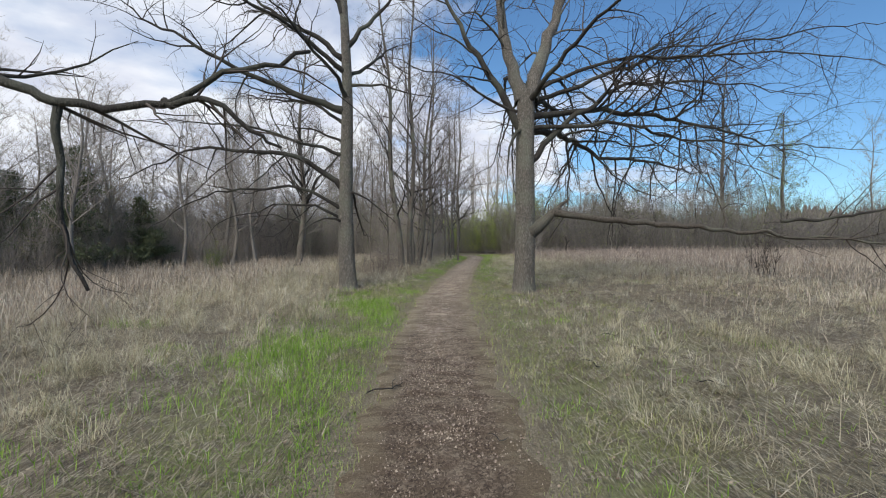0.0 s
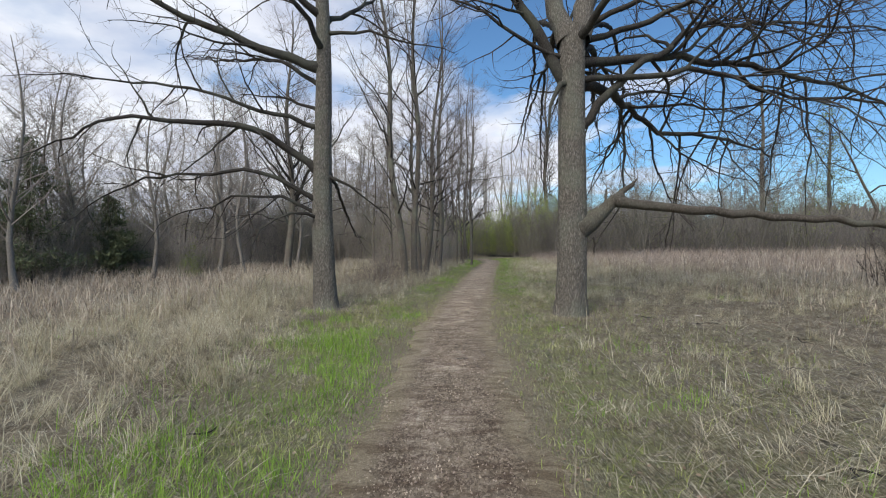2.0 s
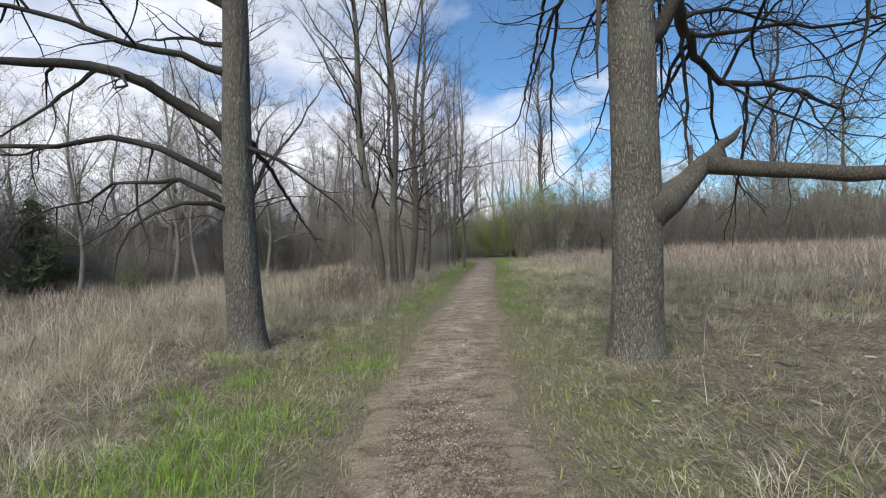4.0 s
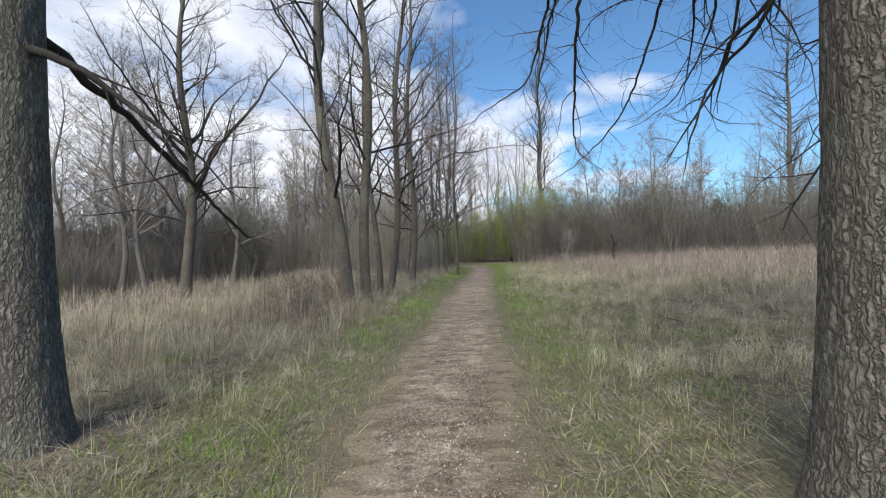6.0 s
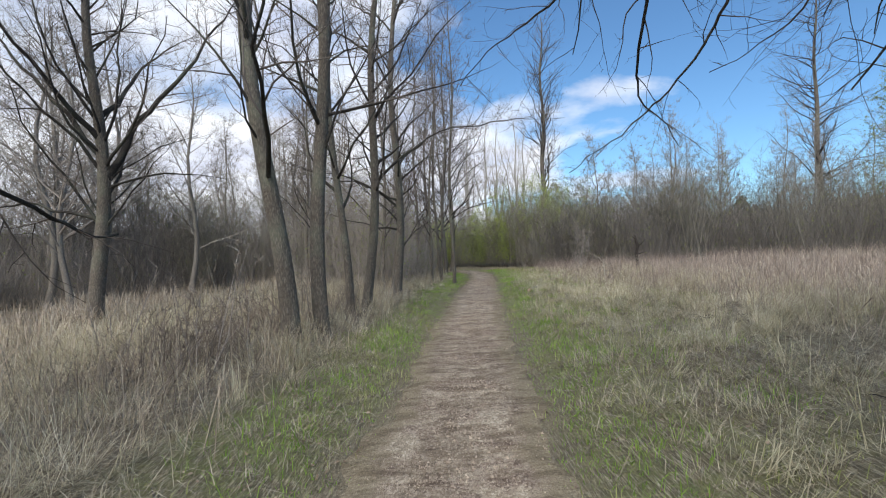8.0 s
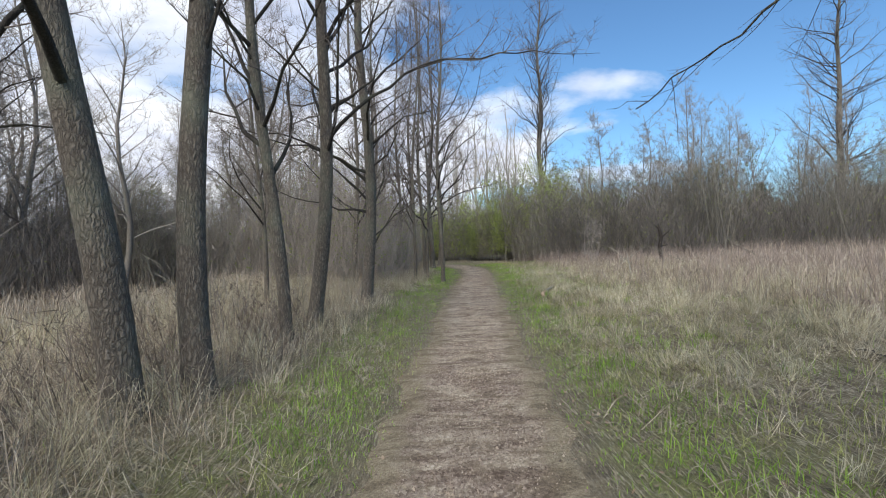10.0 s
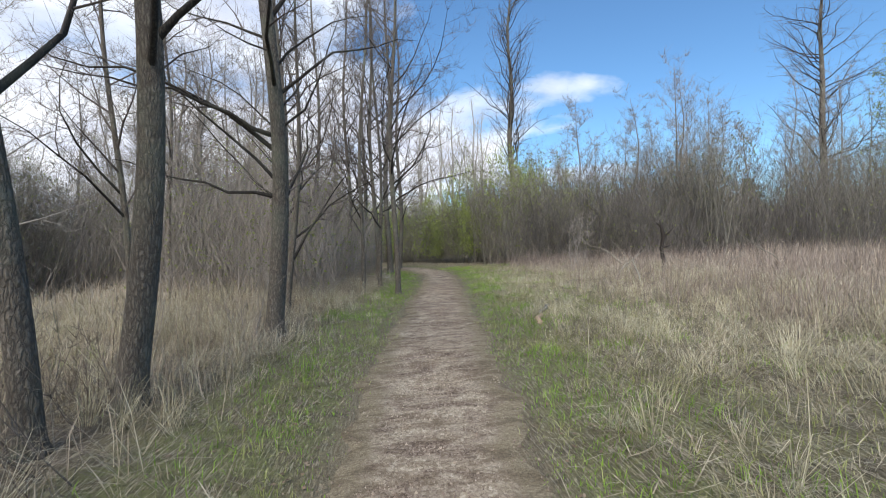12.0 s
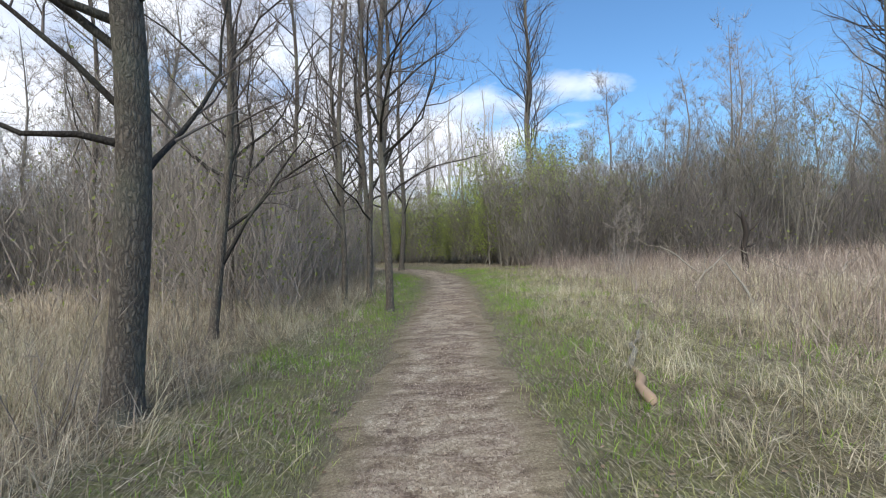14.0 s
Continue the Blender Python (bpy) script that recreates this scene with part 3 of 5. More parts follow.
T1, t1_axis, _, _ = old_tree(-2.97, 14.64, 12, 14.0, 0.262, (-0.022, 0.0), [
    (5.6, 186, 26, -34, 62, 8.0, 0.12), (7.2, 176, 40, -14, 0, 6.5, 0.09), (3.15, 190, 47, -122, 46, 7.0, 0.10),
    (2.5, 203, 30, -112, 50, 6.5, 0.06), (2.2, 168, 30, -110, 46, 6.5, 0.05), (2.1, 215, 35, -150, 20, 2.2, 0.04),
    (6.4, -12, 10, -62, 40, 3.2, 0.05), (3.1, -12, -18, -34, 0, 2.1, 0.038), (6.0, -100, 34, -32, 0, 5.0, 0.07),
    (6.6, 80, 42, -20, 0, 5.0, 0.07), (7.6, 12, 48, 0, 0, 5.0, 0.08), (8.6, 205, 50, 0, 0, 5.0, 0.08),
    (9.4, 60, 55, 0, 0, 4.5, 0.07), (10.2, 300, 55, 0, 0, 4.2, 0.06), (11.2, 150, 60, 0, 0, 3.6, 0.05), (4.6, 150, 35, -60, 20, 4.5, 0.05), (4.2, 202, 30, -74, 30, 6.0, 0.06), (6.8, 216, 30, -44, 20, 7.0, 0.08), (5.2, 160, 32, -54, 30, 6.5, 0.06)],
    "old bare tree with dark furrowed bark and drooping limbs", 0.12)
# an old tree beside the start whose low limb reaches towards the path
T3, t3_axis, _, _ = old_tree(-9.5, 3.4, 5, 11.0, 0.30, (0.0, 0.0), [
    (5.2, 205, 20, -30, 0, 6.0, 0.09), (6.0, 250, 30, -40, 0, 6.0, 0.08), (6.5, 150, 40, 0, 0, 6.0, 0.09), (7.4, 100, 45, 0, 0, 5.0, 0.09), (8.6, 250, 50, 0, 0, 5.0, 0.08)],
    "old bare tree with a long low limb in the meadow", 0.15)


def broken_limb():
    """The torn limb of the old tree: a knee on the trunk, a splintered stub, and the long bough that still hangs from it."""
    rng = random.Random(77)
    bufs = Buf(), Buf()
    z = 1.75
    p = t2_axis(z) + Vector((t2_radius(z) * 0.5, 0, 0))
    knee = [p, p + Vector((0.24, -0.01, 0.10)), p + Vector((0.45, -0.02, 0.28)), p + Vector((0.66, -0.02, 0.50)), p + Vector((0.84, -0.02, 0.60))]
    tube(bufs[0], [t2_axis(z - 0.25) + Vector((0.02, 0, 0))] + knee, [0.20, 0.27, 0.19, 0.13, 0.107, 0.10], 18, True)
    stub = [knee[3], p + Vector((0.86, 0.02, 0.70)), p + Vector((1.02, 0.02, 0.80)), p + Vector((1.12, 0.02, 0.93))]
    tube(bufs[0], stub, [0.075, 0.06, 0.045, 0.012], 9, True)
    tube(bufs[0], [knee[2] + Vector((0.05, 0, 0.05)), p + Vector((0.52, 0, 0.72))], [0.03, 0.016], 6, True)
    start = knee[3] + Vector((0.0, -0.02, -0.01))
    arc_limb(rng, bufs, start, -14, -3, 3, -9, 10.5, 0.10, dict(OLD_STYLE, per_m=(0.9, 1.6, 2.0, 0), first=(0.42, 0.2, 0.1, 0), lift=(0.0, 0.03, 0.02, 0.02)), tip=0.12)
    limb = part("broken_limb", bufs[0], BARK_TORN, T2, "torn limb hanging level from a splintered stub")
    tagged(part("spray", bufs[1], TWIG_SHADED, limb), kind="stuff")
    raw = Buf()
    tube(raw, [p + Vector((0.34, -0.07, 0.06)), p + Vector((0.47, -0.09, 0.20)), p + Vector((0.60, -0.09, 0.36))], [0.008, 0.032, 0.008], 6, True)
    part("splinter", raw, WOOD_RAW, limb, "pale splintered wood")


broken_limb()


def hanging_bough(seed, z, stages, r, bare=0.5, tree=T2, axis=t2_axis, style=DROOP_STYLE, thin=0.0):
    """A long bough through the given stages, with crooked side twigs. Without z it starts at the first stage."""
    rng = random.Random(seed)
    bufs = Buf(), Buf()
    keys = ([] if z is None else [axis(z)]) + [Vector(q) for q in stages]
    keys = [keys[0]] + keys + [keys[-1] * 2 - keys[-2]]
    line = []
    for a, b, c, d in zip(keys, keys[1:], keys[2:], keys[3:]):
        n = max(3, int((c - b).length / 0.16))
        for i in range(n):
            u = i / n
            q = 0.5 * (2 * b + (c - a) * u + (2 * a - 5 * b + 4 * c - d) * u * u + (3 * b - a - 3 * c + d) * u ** 3)
            line.append(q + Vector((rng.gauss(0, 0.016), rng.gauss(0, 0.016), rng.gauss(0, 0.016))))
    count = len(line)
    radii = [max(0.007, r * (1 - (1 - thin) * i / count) ** 0.8) for i in range(count)]
    tube(bufs[0], line, radii, 8, True)
    i = int(count * bare)
    while i < count - 1:
        way = (line[i + 1] - line[i]).normalized()
        side = Vector((rng.gauss(0, 1), rng.gauss(0, 0.7), rng.gauss(-0.25, 0.7))).normalized()
        grow(rng, bufs, line[i], (way * 0.7 + side).normalized(), rng.uniform(0.5, 1.3), max(0.006, radii[i] * 0.5), 1, style)
        i += rng.randint(1, 3)
    limb = part("limb", bufs[0], BARK_LIMB_SHADED, tree)
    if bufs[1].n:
        tagged(part("spray", bufs[1], TWIG_SHADED, limb), kind="stuff")


hanging_bough(31, 5.2, [(0.2, 2.5, 6.6), (0.5, 5.3, 6.5), (0.62, 6.5, 5.2), (0.78, 7.3, 4.2), (0.98, 8.0, 3.6), (1.2, 8.1, 3.25), (1.5, 8.15, 3.08), (1.75, 8.3, 2.6)], 0.075, 0.62)
hanging_bough(32, 5.3, [(-0.2, 2.6, 6.9), (0.2, 5.6, 6.6), (0.1, 7.2, 5.5), (-0.08, 7.9, 4.8), (-0.6, 8.45, 4.62), (-1.1, 8.8, 4.3), (-1.5, 9.1, 3.9)], 0.07, 0.62)
hanging_bough(33, 5.4, [(1.6, 2.6, 6.8), (3.0, 5.6, 6.4), (3.3, 7.0, 5.3), (3.05, 7.65, 4.45), (2.7, 8.2, 4.1), (2.2, 8.6, 3.9)], 0.07, 0.6)
hanging_bough(34, 5.4, [(1.0, 3.0, 7.0), (2.4, 6.8, 6.2), (2.3, 8.6, 4.4), (1.6, 9.6, 3.45), (0.95, 10.1, 3.0), (0.72, 10.65, 2.75)], 0.065, 0.72)
hanging_bough(39, None, [(6.2, -1.45, 2.0), (7.4, -1.7, 2.1), (8.7, -1.8, 2.35), (10.0, -1.9, 2.6)], 0.042, 0.2, style=OLD_STYLE, thin=0.25)
hanging_bough(38, 3.4, [(-0.03, 0.76, 3.1), (-0.2, 2.4, 2.65), (-0.3, 4.0, 2.1), (-0.38, 5.2, 1.75), (-0.28, 5.6, 1.85)], 0.045, 0.4, T1, t1_axis, OLD_STYLE, 0.2)
hanging_bough(35, 3.9, [(3.0, 0.3, 3.67), (5.3, 0.6, 3.27), (6.17, 0.65, 2.98), (7.04, 0.7, 3.01), (7.55, 0.75, 3.3), (8.0, 0.9, 3.42), (8.3, 1.1, 3.7)], 0.088, 0.45, T3, t3_axis, OLD_STYLE, 0.12)
hanging_bough(36, None, [(7.04, 0.7, 3.0), (7.3, 0.7, 3.03), (7.56, 0.7, 2.97), (7.86, 0.75, 2.72), (8.1, 0.8, 2.6)], 0.035, 0.3, T3, t3_axis, OLD_STYLE, 0.2)
hanging_bough(37, None, [(6.17, 0.65, 3.0), (6.17, 0.62, 2.7), (6.2, 0.62, 2.35), (6.22, 0.6, 1.95), (6.32, 0.6, 1.6), (6.5, 0.62, 1.25)], 0.038, 0.35, T3, t3_axis, DROOP_STYLE, 0.25)

# the row along the path: x, y, height, radius, lean to the east and north, first branch
ROW = [(-2.01, 22.14, 15, 0.150, -0.08, 0.0, 2.6), (-1.52, 22.62, 16, 0.135, -0.01, 0.0, 3.0), (-1.64, 25.33, 14, 0.095, -0.05, 0.01, 2.4), (-1.32, 26.15, 14, 0.125, 0.055, 0.0, 2.6),
       (-0.79, 29.11, 15, 0.135, 0.0, 0.01, 1.8), (-1.18, 31.96, 9, 0.065, 0.05, 0.0, 1.5), (-1.76, 34.36, 13, 0.085, -0.01, 0.0, 2.0), (1.05, 34.1, 13, 0.075, 0.01, 0.0, 2.6),
       (0.45, 38.5, 14, 0.085, -0.01, 0.0, 2.5), (0.85, 42.4, 15, 0.13, 0.015, 0.0, 2.5), (1.5, 46.4, 15, 0.12, 0.0, 0.0, 2.5), (-0.3, 44.0, 14, 0.11, 0.02, 0.0, 2.0),
       (-1.6, 39.0, 13, 0.09, 0.0, 0.0, 2.0), (-3.6, 30.5, 10, 0.06, -0.03, 0.0, 2.0), (0.1, 35.2, 12, 0.06, 0.03, 0.0, 1.6), (-0.7, 41.0, 14, 0.09, 0.0, 0.0, 2.4), (0.7, 36.3, 12, 0.06, -0.02, 0.0, 1.8)]
EXTRA = {0: [(5.6, 100, 62, 0, 0, 5.0, 0.05)], 3: [(3.1, 8, 46, -75, 30, 5.6, 0.036), (3.5, 25, 40, 0, 0, 1.2, 0.05), (4.4, 60, 55, 0, 0, 3.4, 0.036)], 4: [(3.0, 190, 30, -60, 50, 3.4, 0.034), (2.1, 185, 20, -40, 40, 2.6, 0.028), (3.6, 20, 40, -30, 0, 2.6, 0.03)], 5: [(1.0, 20, 48, 0, 0, 3.0, 0.03)]}
for i, (x, y, hgt, r, lx, ly, fb) in enumerate(ROW):
    row_tree(x, y, 100 + i, hgt, r, (lx, ly), fb, EXTRA.get(i, ()), density=1.0 if i < 4 else 1.2)["group"] = "row of trees along the path"
row_tree(-8.03, 26.41, 140, 13, 0.19, (0.0, 0.0), 2.2, [(3.6, 20, 55, 10, 0, 6.5, 0.10), (4.2, 170, 50, 0, 0, 5.5, 0.08), (4.6, 250, 48, 0, 0, 5.0, 0.07), (5.2, 70, 50, 0, 0, 5.0, 0.07), (3.4, 15, 20, -30, 0, 3.0, 0.04), (2.6, 190, 20, -50, 20, 4.0, 0.05)], "forked bare tree standing in the dry meadow", density=2.0, spread=1.3, fine=12000)
row_tree(-5.66, 36.83, 141, 11, 0.085, (-0.01, 0.0), 2.5, (), "thin bare tree in the dry meadow")
row_tree(29.8, 49.9, 150, 21, 0.27, (0.0, 0.0), 2.5, (), "tall bare tree with an even crown at the wood's edge", angle=(20, 45), density=2.2)
row_tree(10.0, 55.4, 151, 21.5, 0.27, (0.0, 0.0), 6.0, (), "tall straight bare tree above the thicket", angle=(45, 65), density=2.4)

leafing = row_tree(37.0, 51.0, 152, 15, 0.25, (0.0, 0.0), 3.0, (), "spreading tree with pale yellow-green young leaves", angle=(25, 60), density=1.6)
_crown = [c for c in leafing.children if c.name.startswith("crown")][0]
_co = np.zeros(len(_crown.data.vertices) * 3)
_crown.data.vertices.foreach_get("co", _co)
LEAFING = leafing, _co.reshape(-1, 3)

# ---- woods: a few kinds of bare tree and shrub, set out many times ----
LIGHT_STYLE = dict(ROW_STYLE, thin=True, seg=(1.2, 0.8, 0.6), per_m=(2.0, 1.6, 0), wander=(0.05, 0.12, 0.18), lift=(0.02, 0.07, 0.05), first=(0.25, 0.2, 0), ratio=(0.26, 0.45, 0), longest=(3.5, 1.7, 0), stoutness=0.012)
PLOT = random.Random(4)


def far_tree(seed, height, r, label, bark, twig, angle, at, spread=1.0):
    return row_tree(at[0], at[1], seed, height, r, (0.0, 0.0), height * 0.2, (), label, LIGHT_STYLE, bark, twig, angle, 1.5, 7, 1.2, spread)


def shrub(seed, height, spread, stems, at, label, twig, leaves=0, leaf_mat=None, leaf_size=0.05, fine=1250):
    """A many-stemmed bare shrub, with a haze of young leaves where leaves is above 0."""
    rng = random.Random(seed)
    style = dict(ROW_STYLE, thin=True, seg=(1.2, 0.8), per_m=(1.5, 0), wander=(0.09, 0.16), lift=(0.06, 0.10), first=(0.12, 0), ratio=(0.40, 0), longest=(2.2, 0), stoutness=0.004, stout=0.0, angle=(14, 42))
    bufs = Buf(), Buf()
    for s in range(stems):
        p = Vector((rng.gauss(0, spread * 0.24), rng.gauss(0, spread * 0.24), -0.1))
        hh = height * rng.uniform(0.55, 1.0)
        grow(rng, bufs, p, heading(rng.uniform(0, 360), rng.uniform(68, 89)), hh, 0.006 + 0.0034 * hh, 0, style)
    ob = new("shrub")
    ob.matrix_world = place(*at)
    tagged(ob, label, "shrub")
    tagged(part("stem_clump", bufs[0], twig, ob), kind="stuff")
    pool = np.concatenate(bufs[0].v)
    pool = pool[pool[:, 2] > height * 0.10]
    npr = np.random.default_rng(seed)
    tagged(part("spray", slivers(npr, pool, int(fine * height / 5), 0.85 * min(1.0, height / 3.5), 0.0058), twig, ob), kind="stuff")
    if leaves:
        c = pool[npr.integers(0, len(pool), leaves)] + npr.normal(0, 0.14, (leaves, 3))
        tagged(part("leaves", leaf_buf(npr, c, leaf_size), leaf_mat, ob, "young yellow-green leaves"), kind="stuff")
    return ob


def leaf_buf(npr, c, size):
    n = len(c)
    u = npr.normal(size=(n, 3))
    u /= np.linalg.norm(u, axis=1, keepdims=True)
    w = np.cross(u, npr.normal(size=(n, 3)))
    w /= np.linalg.norm(w, axis=1, keepdims=True)
    k = (size * npr.uniform(0.6, 1.4, n))[:, None]
    V = np.stack([c - u * k, c + w * k * 0.55, c + u * k, c - w * k * 0.55], 1)
    b = Buf()
    b.add(V, np.arange(n * 4).reshape(n, 4))
    return b


_npr = np.random.default_rng(31)
_c = LEAFING[1][_npr.integers(0, len(LEAFING[1]), 5000)] + _npr.normal(0, 0.15, (5000, 3))
tagged(part("leaves", leaf_buf(_npr, _c, 0.06), LEAF, LEAFING[0], "pale yellow-green young leaves"), kind="stuff")


def set_out(kinds, n, spots, low, high, group):
    """Copies of the kinds at random in the given strips: (x0, y0, x1, y1, depth)."""
    for i in range(n):
        x0, y0, x1, y1, depth = spots[i % len(spots)]
        f = PLOT.random()
        nx, ny = y1 - y0, x0 - x1
        ln = math.hypot(nx, ny)
        off = PLOT.random() ** 1.3 * depth
        x, y = x0 + (x1 - x0) * f + nx / ln * off, y0 + (y1 - y0) * f + ny / ln * off
        if abs(x - float(middle(y))) < 2.2 and y < 52:
            continue
        s = PLOT.uniform(low, high)
        c = copy_thing(PLOT.choice(kinds), place(x, y, 0.05) @ pose(0, 0, 0, 0, 0, PLOT.uniform(0, 360)) @ Matrix.Diagonal((s, s, s * PLOT.uniform(0.85, 1.15), 1)))
        c["group"] = group


# wood's edge, as lines walked with the wood on the right hand
EAST = [(40, 33, 24, 37, 12), (24, 37, 14, 38.5, 10), (14, 38.5, 7.2, 43, 9), (14, 38.5, 7.2, 43, 6), (7.2, 43, 4.2, 48, 8), (60, 26, 40, 33, 10), (30, 42, 14, 45, 9)]
NORTH = [(7, 56, -3, 54, 8), (7, 56, -3, 54, 5), (-2.6, 45, -8, 41, 8), (-8, 41, -13, 36.5, 7), (-2.6, 45, -8, 41, 5), (-8, 41, -13, 36.5, 4)]
WEST = [(-9, 43.5, -16, 36, 9), (-16, 36, -20, 26, 9), (-20, 26, -24, 14, 9), (-24, 14, -27, 0, 9), (-9, 43.5, -16, 36, 5), (-16, 36, -20, 26, 5)]
GREY_LABEL = "bare many-stemmed shrub in the grey-brown thicket"
SHRUB_KINDS = [shrub(300, 5.0, 1.8, 11, (13, 42), GREY_LABEL, TWIG_THICKET, 160, LEAF, 0.026), shrub(301, 4.2, 2.2, 12, (9, 44), GREY_LABEL, TWIG_THICKET), shrub(302, 5.8, 1.6, 10, (-14, 47), GREY_LABEL, TWIG_THICKET, 160, LEAF, 0.026),
               shrub(303, 3.6, 2.4, 13, (-24, 38), GREY_LABEL, TWIG_DUSK), shrub(304, 4.8, 2.0, 10, (20, 41), GREY_LABEL, TWIG_DUSK, 120, LEAF, 0.026)]
LEAFY_KINDS = [shrub(310, 4.2, 2.2, 9, (6.5, 50), "shrub hazed with young yellow-green leaves", TWIG_THICKET, 1100, LEAF, 0.05), shrub(311, 3.4, 2.4, 9, (4.6, 53), "shrub hazed with young yellow-green leaves", TWIG_THICKET, 1300, LEAF, 0.05), shrub(312, 5.0, 2.0, 9, (-20, 40), "shrub with a thin haze of young leaves", TWIG_GREY, 600, LEAF, 0.045)]
BROAD_KINDS = [far_tree(330, 12, 0.15, "broad-crowned bare tree at the wood's edge", BARK_WOOD, TWIG_GREY, (25, 50), (-15.0, 33.5), 1.5), far_tree(331, 10.5, 0.13, "broad-crowned bare tree at the wood's edge", BARK_WOOD, TWIG_RED, (25, 55), (-19.5, 27.0), 1.6)]
TREE_KINDS = [far_tree(320, 13, 0.10, "bare tree in the wood", BARK_WOOD, TWIG_GREY, (35, 60), (-16, 52)), far_tree(321, 11, 0.09, "bare tree in the wood", BARK_WOOD, TWIG_GREY, (30, 55), (-22, 50)),
              far_tree(322, 15, 0.115, "bare tree in the wood", BARK_WOOD, TWIG_RED, (40, 65), (-25, 46)), far_tree(323, 9, 0.08, "bare young tree in the wood", BARK_WOOD, TWIG_GREY, (40, 65), (12, 48))]
PALE = row_tree(8.5, 88, 324, 21, 0.27, (0.0, 0.0), 9.0, [(5.5, 25, 72, 6, 0, 13.0, 0.17), (6.5, 200, 70, 8, 0, 12.0, 0.16), (9.0, 100, 72, 0, 0, 9.0, 0.12)], "tall pale-barked forked tree far behind the thicket", LIGHT_STYLE, BARK_PALE, TWIG_PALE, (55, 75), 1.2, 10, 1.0)
for x, y in ((10.5, 90), (13.0, 87), (6.0, 92), (15.5, 93)):
    copy_thing(PALE, place(x, y) @ pose(0, 0, 0, 0, 0, x * 70))
WILLOW = shrub(313, 6.4, 2.8, 13, (8.9, 48.6), "tall shrub veiled in bright yellow-green young leaves", TWIG_THICKET, 5200, LEAF_BRIGHT, 0.055)
for x, y, k in ((6.4, 50.6, 0.9), (11.2, 50.0, 0.95), (3.6, 53.6, 0.8), (3.6, 49.4, 0.55), (1.4, 52.6, 0.6), (-1.0, 55.6, 0.65), (5.6, 47.0, 0.6), (7.6, 45.4, 0.7), (10.2, 43.6, 0.6)):
    copy_thing(WILLOW, place(x, y, 0.05) @ pose(0, 0, 0, 0, 0, x * 60) @ Matrix.Diagonal((k, k, k, 1)))["group"] = "green shrubs"
set_out(SHRUB_KINDS, 80, EAST, 0.75, 1.12, "thicket")
set_out(SHRUB_KINDS, 66, NORTH, 0.85, 1.3, "thicket")
set_out(SHRUB_KINDS, 58, WEST, 0.85, 1.35, "thicket")
set_out(LEAFY_KINDS, 52, [(8, 43, 4.5, 48.5, 5), (4, 54, -3, 52.5, 5), (-6, 46, -14, 40, 6), (-16, 38, -21, 26, 6), (12, 41, 5, 48, 6), (-20, 28, -25, 12, 6), (36, 35, 14, 40, 9)], 0.85, 1.3, "green shrubs")
for x, y, k in ((3.4, 50.5, 1.2), (5.4, 49.0, 1.25), (2.0, 53.0, 1.2), (7.0, 51.0, 1.4), (0.4, 54.5, 1.2), (-13.5, 27.5, 0.55), (8.8, 49.5, 1.45)):
    c = copy_thing(LEAFY_KINDS[1] if k < 1.3 else LEAFY_KINDS[0], place(x, y, 0.05) @ pose(0, 0, 0, 0, 0, x * 50) @ Matrix.Diagonal((k, k, k, 1)))
    c["group"] = "green shrubs"
for x, y, k in ((-12.8, 31.5, 0.95), (-14.5, 26.0, 0.85), (-17.0, 21.5, 0.95), (-11.2, 37.0, 0.9), (-18.5, 17.0, 1.0)):
    copy_thing(BROAD_KINDS[int(k * 20) % 2], place(x, y, 0.05) @ pose(0, 0, 0, 0, 0, y * 40) @ Matrix.Diagonal((k, k, k, 1)))["group"] = "wood"
set_out(TREE_KINDS, 46, [(56, 32, 28, 40, 16), (28, 40, 9, 44, 16), (26, 39, 9, 43, 9)], 0.5, 0.8, "wood")
set_out(TREE_KINDS, 22, [(5, 60, -6, 52, 22), (-5, 48, -14, 42, 18)], 0.8, 1.15, "wood")
set_out(BROAD_KINDS, 24, [(-5, 47, -10, 43, 6), (-11, 42, -16, 35, 6), (-16, 35, -20, 26, 5), (-20, 26, -25, 12, 6)], 0.8, 1.15, "wood")
set_out(TREE_KINDS, 14, [(-14, 42, -20, 30, 18), (-20, 30, -25, 14, 16), (-25, 14, -29, -2, 14)], 0.75, 1.1, "wood")


